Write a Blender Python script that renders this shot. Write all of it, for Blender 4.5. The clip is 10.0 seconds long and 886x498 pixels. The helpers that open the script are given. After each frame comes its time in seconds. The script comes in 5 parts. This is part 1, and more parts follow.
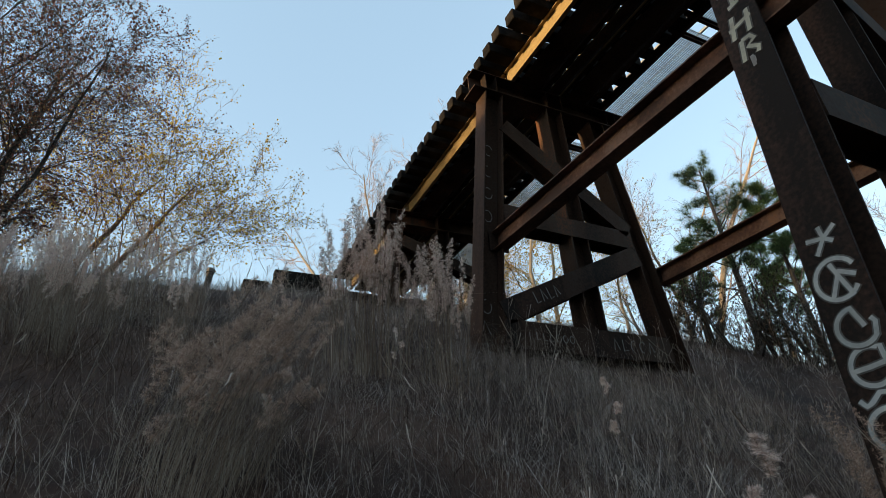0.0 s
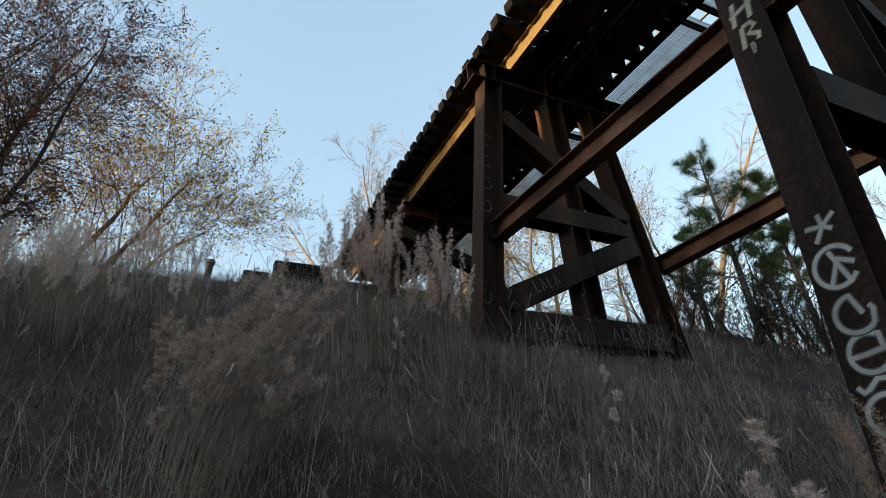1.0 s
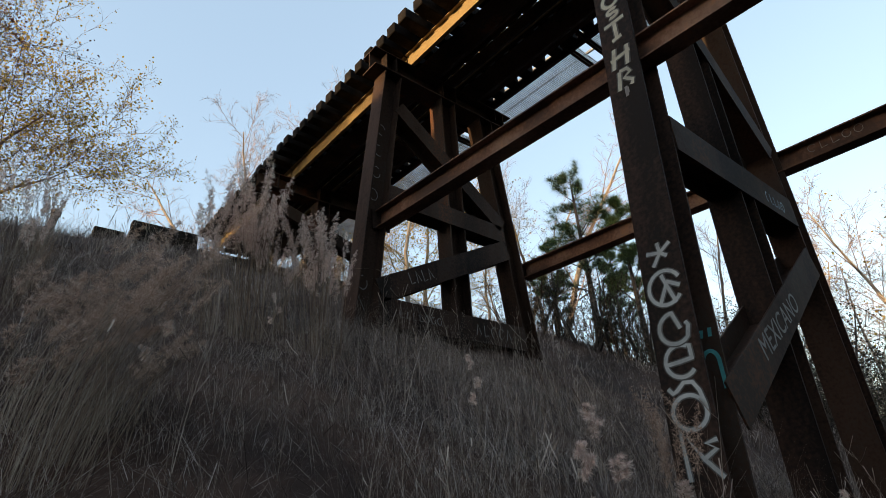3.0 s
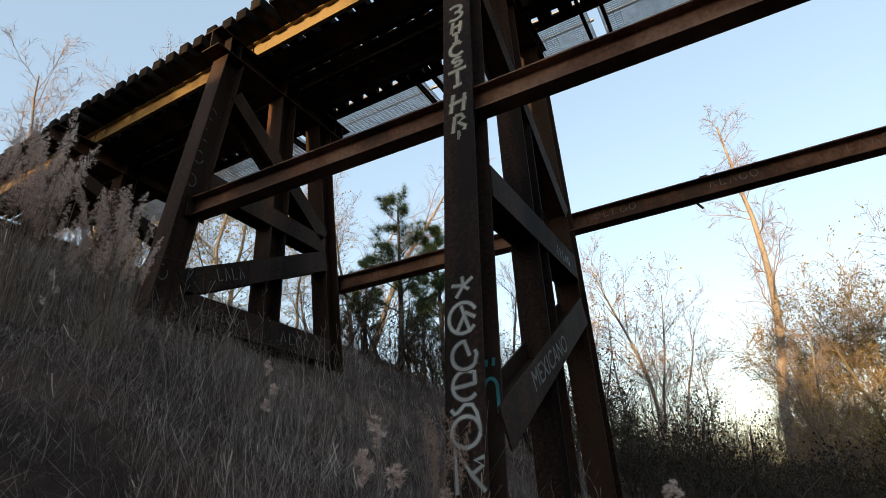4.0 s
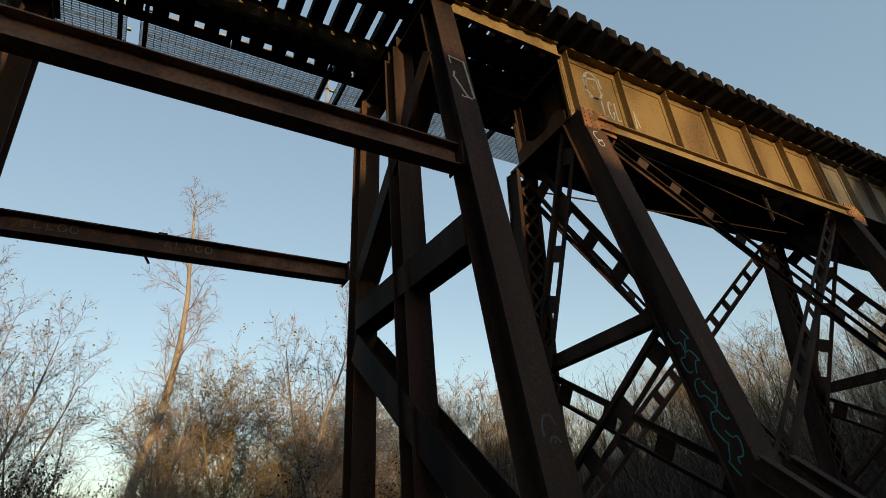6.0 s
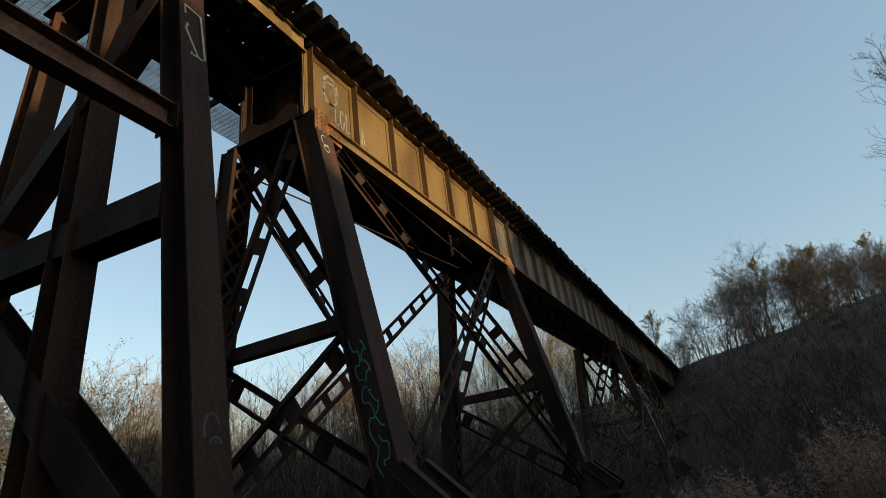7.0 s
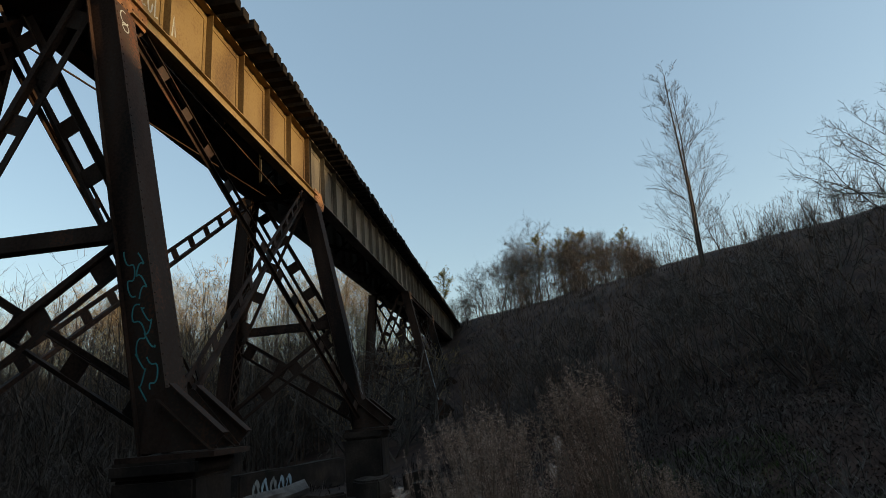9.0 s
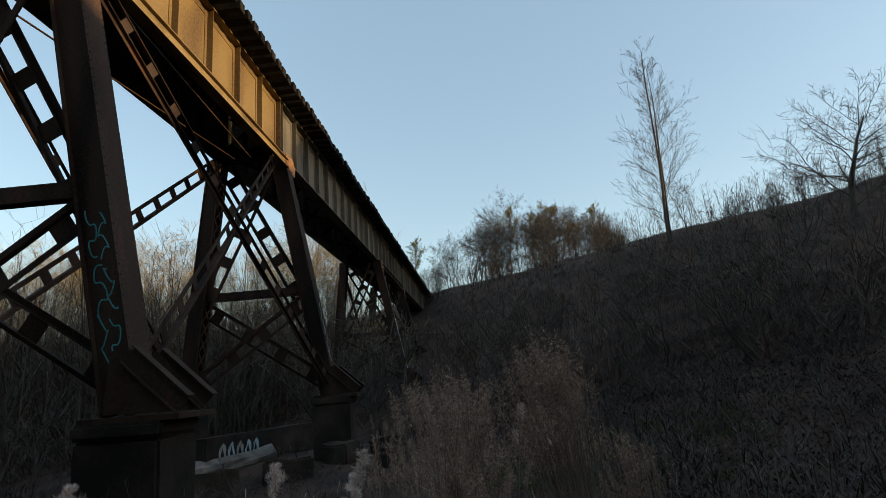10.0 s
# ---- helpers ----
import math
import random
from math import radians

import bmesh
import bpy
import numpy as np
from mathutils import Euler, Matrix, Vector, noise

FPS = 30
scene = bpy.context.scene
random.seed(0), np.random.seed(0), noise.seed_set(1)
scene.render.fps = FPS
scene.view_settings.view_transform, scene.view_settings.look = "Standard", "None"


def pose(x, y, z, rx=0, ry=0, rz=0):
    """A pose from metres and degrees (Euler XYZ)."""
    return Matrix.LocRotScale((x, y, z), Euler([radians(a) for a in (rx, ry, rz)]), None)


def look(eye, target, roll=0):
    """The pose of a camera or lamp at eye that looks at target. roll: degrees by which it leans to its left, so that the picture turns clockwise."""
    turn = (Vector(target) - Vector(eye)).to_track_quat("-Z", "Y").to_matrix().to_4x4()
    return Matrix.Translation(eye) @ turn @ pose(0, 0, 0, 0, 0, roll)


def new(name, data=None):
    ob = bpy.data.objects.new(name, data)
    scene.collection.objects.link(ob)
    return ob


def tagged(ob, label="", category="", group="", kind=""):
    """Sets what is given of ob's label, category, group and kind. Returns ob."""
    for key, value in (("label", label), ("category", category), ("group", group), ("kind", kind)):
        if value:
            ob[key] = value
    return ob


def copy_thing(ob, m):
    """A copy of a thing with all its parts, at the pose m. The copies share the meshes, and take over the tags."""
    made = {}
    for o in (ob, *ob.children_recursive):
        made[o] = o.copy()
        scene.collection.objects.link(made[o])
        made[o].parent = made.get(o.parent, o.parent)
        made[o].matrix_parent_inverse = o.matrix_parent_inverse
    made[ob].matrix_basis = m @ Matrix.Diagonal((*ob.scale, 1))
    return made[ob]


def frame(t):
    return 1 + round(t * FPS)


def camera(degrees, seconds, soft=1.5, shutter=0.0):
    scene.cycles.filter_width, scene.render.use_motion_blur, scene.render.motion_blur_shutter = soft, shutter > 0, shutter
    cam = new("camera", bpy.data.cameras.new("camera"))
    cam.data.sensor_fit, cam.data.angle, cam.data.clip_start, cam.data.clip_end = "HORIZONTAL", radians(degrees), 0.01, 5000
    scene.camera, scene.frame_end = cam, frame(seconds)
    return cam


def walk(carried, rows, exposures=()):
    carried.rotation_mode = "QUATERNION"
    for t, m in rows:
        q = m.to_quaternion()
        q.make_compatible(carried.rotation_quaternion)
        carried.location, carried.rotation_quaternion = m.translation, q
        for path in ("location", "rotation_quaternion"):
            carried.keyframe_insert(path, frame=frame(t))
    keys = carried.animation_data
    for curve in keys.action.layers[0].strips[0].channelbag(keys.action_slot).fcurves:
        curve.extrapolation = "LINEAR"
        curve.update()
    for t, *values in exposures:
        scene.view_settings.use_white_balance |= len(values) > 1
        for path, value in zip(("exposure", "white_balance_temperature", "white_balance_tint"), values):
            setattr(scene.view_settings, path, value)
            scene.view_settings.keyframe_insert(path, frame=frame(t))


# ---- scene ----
cam = camera(77.01, 10.0, 0.9)

PATH = [
    (0, (0.318, 0.247, 1.758), (2.375, 4.169, 4.079), -4.38),
    (0.5, (0.317, 0.244, 1.756), (2.381, 4.189, 4.031), -4.84),
    (1, (0.315, 0.242, 1.755), (2.387, 4.203, 3.996), -4.68),
    (1.5, (0.319, 0.249, 1.759), (2.430, 4.206, 3.970), -4.24),
    (2, (0.322, 0.252, 1.762), (2.542, 4.160, 3.952), -3.40),
    (2.2, (0.300, 0.244, 1.741), (2.610, 4.100, 3.932), -3.11),
    (3.5, (0.087, 0.093, 1.662), (3.653, 2.956, 3.684), -3.82),
    (4, (0.053, 0.053, 1.637), (4.054, 2.186, 3.743), -3.04),
    (4.5, (0.000, 0.000, 1.600), (4.269, 1.169, 3.927), -3.14),
    (5, (0.051, 0.074, 1.637), (4.427, 0.274, 4.046), -3.50),
    (5.5, (0.097, 0.029, 1.631), (4.402, -0.863, 4.012), -3.56),
    (6, (0.173, 0.048, 1.607), (3.961, -2.230, 3.944), -5.04),
    (6.2, (0.181, 0.036, 1.605), (3.629, -2.754, 3.912), -6.16),
    (7.3, (0.202, 0.070, 1.655), (1.743, -4.254, 3.637), -7.34),
    (7.5, (0.207, 0.055, 1.646), (1.512, -4.359, 3.599), -7.27),
    (8, (0.216, 0.028, 1.616), (1.093, -4.536, 3.459), -6.10),
    (8.5, (0.214, 0.023, 1.607), (0.880, -4.655, 3.241), -5.52),
    (9, (0.216, 0.018, 1.595), (0.707, -4.753, 3.008), -5.10),
    (9.5, (0.211, 0.007, 1.572), (0.586, -4.818, 2.829), -4.58),
    (10, (0.201, 0.010, 1.568), (0.476, -4.850, 2.710), -4.25),
]
walk(cam, [(t, look(eye, target, roll)) for t, eye, target, roll in PATH],
     exposures=[(0.0, 1.92, 7050, 11), (2.0, 1.95, 7100, 13), (3.5, 1.94, 7400, 18), (4.5, 1.58, 7280, 15), (5.2, 1.3, 7200, 12), (6.0, 1.07, 7150, 12), (7.5, 1.2, 6850, 11), (8.5, 1.13, 6850, 11), (9.4, 1.28, 6880, 11), (10.0, 1.4, 6900, 11)])

# ---- world, sun and exposure ----
SUN_DIR = Vector((-0.990, 0.09, 0.11)).normalized()   # towards the low evening sun
world = bpy.data.worlds.new("sky")
scene.world = world
world.use_nodes = True
wn, wl = world.node_tree.nodes, world.node_tree.links
sky = wn.new("ShaderNodeTexSky")
sky.sky_type = "NISHITA"
sky.sun_disc = False
sky.sun_elevation = math.asin(SUN_DIR.z)
sky.sun_rotation = math.atan2(SUN_DIR.x, SUN_DIR.y)
sky.air_density, sky.dust_density, sky.ozone_density = 1.0, 0.9, 1.0
haze = wn.new("ShaderNodeMix")          # thin even haze over the clear sky
haze.data_type = "RGBA"
haze.inputs[0].default_value = 0.4
haze.inputs[7].default_value = (1.04, 1.64, 2.27, 1)
wl.new(sky.outputs[0], haze.inputs[6])
wl.new(haze.outputs[2], wn["Background"].inputs[0])
wn["Background"].inputs[1].default_value = 0.153
sun = new("sun", bpy.data.lights.new("sun", "SUN"))
sun.data.energy, sun.data.angle, sun.data.color = 2.3, radians(0.6), (1.0, 0.74, 0.4)
sun.matrix_world = look(SUN_DIR * 60, (0, 0, 0))


# ---- materials ----
def material(name, stops, scale=3.0, fine=40.0, rough=0.7, metal=0.0, bump=0.15, spread=0.08, streak=1.0, soft=False, gloss=0.3):
    """A surface whose colour drifts between the stops at two scales, with fine relief. streak stretches the drift along z."""
    m = bpy.data.materials.new(name)
    m.use_nodes = True
    n, l = m.node_tree.nodes, m.node_tree.links
    b = n["Principled BSDF"]
    co = n.new("ShaderNodeTexCoord")
    mp = n.new("ShaderNodeMapping")
    mp.inputs["Scale"].default_value = (1, 1, 1 / streak)
    geo = n.new("ShaderNodeNewGeometry")
    l.new(geo.outputs["Position"], mp.inputs[0])
    big, small = n.new("ShaderNodeTexNoise"), n.new("ShaderNodeTexNoise")
    big.inputs["Scale"].default_value, big.inputs["Detail"].default_value = scale, 6
    small.inputs["Scale"].default_value, small.inputs["Detail"].default_value = fine, 4
    l.new(mp.outputs[0], big.inputs[0])
    l.new(geo.outputs["Position"], small.inputs[0])
    ramp = n.new("ShaderNodeValToRGB")
    r = ramp.color_ramp
    while len(r.elements) < len(stops):
        r.elements.new(0.5)
    for e, (p, c) in zip(r.elements, stops):
        e.position, e.color = p, (*c, 1)
    mix = n.new("ShaderNodeMath")
    mix.operation = "MULTIPLY_ADD"
    mix.inputs[1].default_value, mix.inputs[2].default_value = 0.35, -0.175
    l.new(small.outputs[0], mix.inputs[0])
    add = n.new("ShaderNodeMath")
    add.operation = "ADD"
    l.new(big.outputs[0], add.inputs[0])
    l.new(mix.outputs[0], add.inputs[1])
    inf = n.new("ShaderNodeObjectInfo")
    rnd = n.new("ShaderNodeMath")
    rnd.operation = "MULTIPLY_ADD"
    rnd.inputs[1].default_value, rnd.inputs[2].default_value = spread * 2, -spread
    l.new(inf.outputs["Random"], rnd.inputs[0])
    tot = n.new("ShaderNodeMath")
    tot.operation = "ADD"
    l.new(add.outputs[0], tot.inputs[0])
    l.new(rnd.outputs[0], tot.inputs[1])
    l.new(tot.outputs[0], ramp.inputs[0])
    l.new(ramp.outputs[0], b.inputs["Base Color"])
    b.inputs["Roughness"].default_value, b.inputs["Metallic"].default_value = rough, metal
    b.inputs["Specular IOR Level"].default_value = gloss
    if bump:
        bp = n.new("ShaderNodeBump")
        bp.inputs["Strength"].default_value, bp.inputs["Distance"].default_value = bump, 0.02
        l.new(add.outputs[0], bp.inputs["Height"])
        l.new(bp.outputs[0], b.inputs["Normal"])
    return m


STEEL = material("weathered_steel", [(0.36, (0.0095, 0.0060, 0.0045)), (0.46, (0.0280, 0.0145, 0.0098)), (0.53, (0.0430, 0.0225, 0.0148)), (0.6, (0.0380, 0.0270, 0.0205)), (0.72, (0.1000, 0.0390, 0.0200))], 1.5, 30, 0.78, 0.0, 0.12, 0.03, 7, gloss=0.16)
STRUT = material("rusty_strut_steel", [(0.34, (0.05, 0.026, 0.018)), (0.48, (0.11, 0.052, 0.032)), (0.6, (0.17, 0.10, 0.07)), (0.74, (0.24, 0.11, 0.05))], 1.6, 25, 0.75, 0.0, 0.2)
# girder steel in two tones: sunlit ochre, then grey-brown for the shaded spans
GIRDER = material("sunlit_ochre_rusted_girder", [(0.3, (0.0600, 0.0330, 0.0155)), (0.44, (0.1350, 0.0830, 0.0345)), (0.58, (0.1900, 0.1280, 0.0530)), (0.74, (0.1000, 0.0500, 0.0210))], 0.8, 22, 0.8, 0.0, 0.12, 0.05, 2.5)
GIRDER_SHADED = material("shaded_weathered_girder", [(0.32, (0.05, 0.042, 0.034)), (0.48, (0.12, 0.105, 0.086)), (0.6, (0.16, 0.143, 0.118)), (0.74, (0.085, 0.058, 0.04))], 0.9, 22, 0.8, 0.0, 0.12, 0.05, 2.5)
STRINGER = material("sunlit_stringer_ochre", [(0.32, (0.0882, 0.0552, 0.0259)), (0.48, (0.1862, 0.1288, 0.0576)), (0.62, (0.2352, 0.1656, 0.0792)), (0.78, (0.1176, 0.0644, 0.0288))], 1.1, 26, 0.8, 0.0, 0.12, 0.05)
RUST = material("orange_rust", [(0.3, (0.085, 0.042, 0.02)), (0.55, (0.2, 0.092, 0.04)), (0.8, (0.31, 0.17, 0.08))], 5, 60, 0.85, 0.0, 0.3)
TIMBER = material("creosoted_timber", [(0.34, (0.0060, 0.0050, 0.0045)), (0.52, (0.0130, 0.0105, 0.0090)), (0.72, (0.0300, 0.0250, 0.0210))], 4, 60, 0.9, 0, 0.4, 0.12, gloss=0.08)
GALV = material("galvanised_grating_steel", [(0.3, (0.2, 0.2, 0.2)), (0.7, (0.36, 0.36, 0.35))], 4, 60, 0.5, 0.7, 0.1)
SOIL = material("dry_grass_thatch", [(0.34, (0.0190, 0.0095, 0.0065)), (0.5, (0.0390, 0.0195, 0.0130)), (0.62, (0.0640, 0.0335, 0.0225)), (0.76, (0.0330, 0.0200, 0.0110))], 0.9, 9, 0.95, 0, 0.8, 0)
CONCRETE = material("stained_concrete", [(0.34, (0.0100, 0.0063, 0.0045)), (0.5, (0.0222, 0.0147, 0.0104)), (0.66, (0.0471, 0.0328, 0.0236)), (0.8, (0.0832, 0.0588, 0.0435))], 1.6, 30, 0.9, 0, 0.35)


# ---- mesh helpers ----
def part(name, bm, mat, parent=None, label=""):
    me = bpy.data.meshes.new(name)
    bm.to_mesh(me)
    bm.free()
    me.materials.append(mat)
    ob = new(name, me)
    if parent is not None:
        ob.parent = parent
    if label:
        tagged(ob, label)
    return ob


def thing(name, label, category, group="", kind="", at=(0, 0, 0)):
    ob = tagged(new(name), label, category, group, kind)
    ob.location = at
    return ob


def axes_for(p0, p1, side):
    """Along, side and third axis of a member; side is the wished direction of its local x."""
    a = (Vector(p1) - Vector(p0)).normalized()
    s = Vector(side)
    s = (s - a * s.dot(a)).normalized()
    return a, s, a.cross(s)


def prism(bm, profile, p0, p1, side=(0, 0, 1)):
    """Extrudes a closed 2D profile (u along side, v across) from p0 to p1."""
    p0, p1 = Vector(p0), Vector(p1)
    a, s, c = axes_for(p0, p1, side)
    lo = [bm.verts.new(p0 + s * u + c * v) for u, v in profile]
    hi = [bm.verts.new(p1 + s * u + c * v) for u, v in profile]
    n = len(profile)
    for i in range(n):
        j = (i + 1) % n
        bm.faces.new((lo[i], lo[j], hi[j], hi[i]))
    bm.faces.new(lo[::-1])
    bm.faces.new(hi)
    return bm


def i_profile(depth, width, tf=0.018, tw=0.014):
    h, w, t = depth / 2, width / 2, tw / 2
    return [(-h, -w), (-h + tf, -w), (-h + tf, -t), (h - tf, -t), (h - tf, -w), (h, -w), (h, w), (h - tf, w), (h - tf, t), (-h + tf, t), (-h + tf, w), (-h, w)]


def c_profile(depth, width, t=0.014):
    h = depth / 2
    return [(-h, 0), (h, 0), (h, width), (h - t, width), (h - t, t), (-h + t, t), (-h + t, width), (-h, width)]


def l_profile(a, b, t=0.012):
    return [(0, 0), (a, 0), (a, t), (t, t), (t, b), (0, b)]


def r_profile(a, b):
    return [(-a / 2, -b / 2), (a / 2, -b / 2), (a / 2, b / 2), (-a / 2, b / 2)]


def member(name, profile, p0, p1, side, mat, parent, label=""):
    bm = bmesh.new()
    prism(bm, profile, p0, p1, side)
    bmesh.ops.recalc_face_normals(bm, faces=bm.faces)
    return part(name, bm, mat, parent, label)


def block(bm, lo, hi, m=None):
    g = bmesh.ops.create_cube(bm, size=1)
    for v in g["verts"]:
        v.co = Vector([lo[k] + (v.co[k] + 0.5) * (hi[k] - lo[k]) for k in range(3)])
        if m is not None:
            v.co = m @ v.co
    return g["verts"]


# ---- ground ----
CX = 5.6            # bridge centre line
def ramp01(v):
    v = min(1.0, max(0.0, v))
    return v * v * (3 - 2 * v)


def height(x, y):
    """The valley: an embankment up to the abutment, a wooded hillside to the south-west, open floor to the east."""
    n = noise.noise(Vector((x * 0.13, y * 0.13, 3.1))) * 0.5 + noise.noise(Vector((x * 0.5, y * 0.5, 8.2))) * 0.14
    v = (y + 0.35) * 0.60
    north = max(0.0, v) if v < 4 else 4 + 4.3 * math.tanh((v - 4) / 4.3)
    north *= 0.35 + 0.65 * ramp01((26 - x) / 14)
    u = (-x - y) / 1.414
    hill = 10.6 * ramp01((u - 9.0 - 0.22 * max(0.0, x - 3)) / 33.0) + 0.55 * ramp01((u - 8) / 5)
    # unseen high ground, added so the low sun reaches only the upper steel
    shade_ridge = 11.1 * ramp01((-x - 7) / 23) * ramp01((y + 27) / 16) * (1 - 0.14 * math.exp(-((y + 4.5) / 3.6) ** 2))
    # unseen rise, added to shade the girders beyond the first span
    behind = 13.0 * ramp01((-x - 13) / 17) * ramp01((-x + 0.86 * y + 1) / 5) * ramp01((-y - 9.3) / 2)
    dip = -0.3 * math.exp(-((y + 8.5) / 4.0) ** 2) * ramp01((x - 1.5) / 3)
    far = 5.0 * ramp01((x - 40) / 60)
    south = 9.0 * ramp01((-y - 20) / 46)
    return max(north, hill, shade_ridge, behind, south) + dip + far + n * (0.5 + 0.6 * ramp01((abs(x) + abs(y) - 6) / 20)) - 0.05


def ground_mesh():
    def ticks(near, far):
        out, v, s = [0.0], 0.0, 0.5
        while v < far:
            s = 0.5 if v < near else s * 1.13
            v += s
            out.append(v)
        return [-q for q in out[:0:-1]] + out
    xs, ys = ticks(22, 2500), ticks(22, 2500)
    verts = [(x, y, height(x, y)) for y in ys for x in xs]
    w = len(xs)
    faces = [(j * w + i, j * w + i + 1, (j + 1) * w + i + 1, (j + 1) * w + i) for j in range(len(ys) - 1) for i in range(w - 1)]
    me = bpy.data.meshes.new("ground")
    me.from_pydata(verts, [], faces)
    me.polygons.foreach_set("use_smooth", [True] * len(faces))
    me.materials.append(SOIL)
    return tagged(new("ground", me), "valley ground of dry thatch and brown earth", "ground", kind="structure")


ground_mesh()

# ---- steel pile bents of the approach ----
Z_CAP0, Z_CAP1 = 8.12, 8.48
LEG_A, LEG_B, LEG_C, LEG_D = (4.0, 0.12), (3.93, 0.13), (4.06, 0.09), (4.065, 0.14)
def near_x(z, leg):
    """The outer leg towards the west: leg holds its x at 4.55 m and its batter."""
    return leg[0] + leg[1] * (z - 4.55)


def steel_bent(y, foot, braces, near_leg=LEG_A, far_leg=(7.11, 0.09), wide=0.32, skew=0.0):
    """A three-legged bent of rolled H columns with a cap beam. braces: height at the near leg, at the far leg, side, depth. far_leg: its x at 4.55 m and its batter."""
    near = lambda z: near_x(z, near_leg)
    far = lambda z: far_leg[0] - far_leg[1] * (z - 4.55)
    top = thing("trestle_bent", "weathered dark steel three-legged trestle bent with heavy cross braces", "trestle bent", "bents of the approach spans", at=(CX, y, foot))
    o = Vector((CX, y, foot))
    def q(x, yy, z):
        return Vector((x, yy, z)) - o
    lo = foot - 0.5
    hp = i_profile(0.32, wide, 0.02, 0.016)
    member("column", hp, q(near(lo), y, lo), q(near(Z_CAP0), y, Z_CAP0), (1, 0, 0), STEEL, top)
    member("column", hp, q(CX - 0.04, y + skew, lo), q(CX - 0.04, y + skew, Z_CAP0), (1, 0, 0), STEEL, top)
    member("column", hp, q(far(lo), y + skew, lo), q(far(Z_CAP0), y + skew, Z_CAP0), (1, 0, 0), STEEL, top)
    zc = (Z_CAP0 + Z_CAP1) / 2
    member("cap_beam", i_profile(0.36, 0.37, 0.02, 0.016), q(4.02, y, zc), q(2 * CX - 4.02, y, zc), (0, 0, 1), STEEL, top)
    for x in (4.25, 4.45, CX - 0.15, CX + 0.15, 6.75, 6.95):
        for s in (-1, 1):
            bm = bmesh.new()
            block(bm, (x - 0.006, min(0.009 * s, 0.178 * s), Z_CAP0 + 0.021 - foot), (x + 0.006, max(0.009 * s, 0.178 * s), Z_CAP1 - 0.021 - foot), Matrix.Translation((-CX, 0, 0)))
            part("stiffener_plate", bm, STEEL, top)
    for zn, zf, side, deep in braces:
        yy = y + side * (wide / 2 + 0.012 - 0.15)
        a, b = q(near(zn) + 0.16, yy, zn), q(far(zf) - 0.16, yy + skew, zf)
        member("cross_brace", i_profile(0.30, deep, 0.016, 0.012), a, b, (0, 1, 0), STEEL, top)
    return top


YA, YB, YC, YD, YE = 10.35, 5.98, 1.885, -2.805, -5.45
bent_a = steel_bent(YA, 6.1, [(7.7, 7.0, -1, 0.28)])
bent_b = steel_bent(YB, 3.2, [(7.46, 5.92, -1, 0.27), (5.8, 5.76, -1, 0.3), (4.27, 5.5, -1, 0.33), (4.0, 3.98, -1, 0.38)], LEG_B, (6.93, 0.13))
bent_c = steel_bent(YC, 0.9, [(7.2, 5.2, -1, 0.27), (4.38, 4.42, -1, 0.34), (2.14, 3.84, -1, 0.34)], LEG_C, (7.03, 0.065))
bent_d = steel_bent(YD, 0.1, [(7.25, 5.0, 1, 0.27), (4.37, 4.44, 1, 0.36), (1.27, 4.03, 1, 0.37)], LEG_D, skew=0.1)


def strut(x, y0, y1, z0, z1, deep=0.26):
    s = thing("longitudinal_strut", "rust-brown rolled steel strut beam between trestle bents", "steel beam", "struts between the bents", at=(x, y0, z0))
    d = Vector((0, y1 - y0, z1 - z0))
    member("beam", i_profile(deep, 0.2, 0.016, 0.012), (0, 0, 0), d, (0, 0, 1), STRUT, s)
    for f in (0.004, 0.996):
        bm = bmesh.new()
        c = d * f
        block(bm, (-0.15, c.y - 0.008, c.z - 0.15), (0.15, c.y + 0.008, c.z + 0.15))
        part("end_plate", bm, STEEL, s)
    return s


ZS = 5.255
strut(4.18, YB - 0.02, YC + 0.17, ZS + 0.13, ZS + 0.02, 0.28)
strut(4.18, YC - 0.02, YD + 0.17, ZS + 0.03, ZS - 0.04, 0.28)
strut(7.22, YB - 0.02, YC + 0.2, ZS + 0.01, ZS - 0.04)
far_strut = strut(7.22, YC - 0.02, YD + 0.3, ZS - 0.04, ZS - 0.04)
bm = bmesh.new()
block(bm, (-0.06, -1.95, 0.131), (0.06, -1.85, 0.17))
part("bolt_lug", bm, STEEL, far_strut)
member("hanging_bolt", r_profile(0.025, 0.025), (0, -1.72, -0.125), (0, -1.8, -0.26), (1, 0, 0), STEEL, far_strut)

# ---- decks ----
Z_TIE0, Z_TIE1 = 8.82, 9.03
def stringer(y0, y1, x, wide, mat):
    s = thing("stringer", "rusted boxed steel stringer under the track ties, its west face in sunlit ochre" if mat is STRINGER else "boxed steel stringer under the track ties, coloured dark for shade", "steel stringer", "stringers of the approach spans", at=(x, y0, 8.65))
    h = wide / 2
    # west plate coloured as sunlit, the other plates dark as in shade
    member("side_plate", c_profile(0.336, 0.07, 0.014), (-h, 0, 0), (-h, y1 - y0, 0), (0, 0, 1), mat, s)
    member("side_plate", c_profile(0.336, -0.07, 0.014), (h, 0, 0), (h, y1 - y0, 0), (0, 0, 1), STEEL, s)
    member("bottom_plate", r_profile(0.012, wide - 0.16), (0, 0, -0.155), (0, y1 - y0, -0.155), (0, 0, 1), STEEL, s)
    if mat is STRINGER:
        for yy in (0.2, y0 - y1 - 0.2):
            bm = bmesh.new()
            block(bm, (-h - 0.016, -yy - 0.09, -0.16), (-h - 0.002, -yy + 0.09, 0.16))
            part("splice_plate", bm, mat, s)
    return s


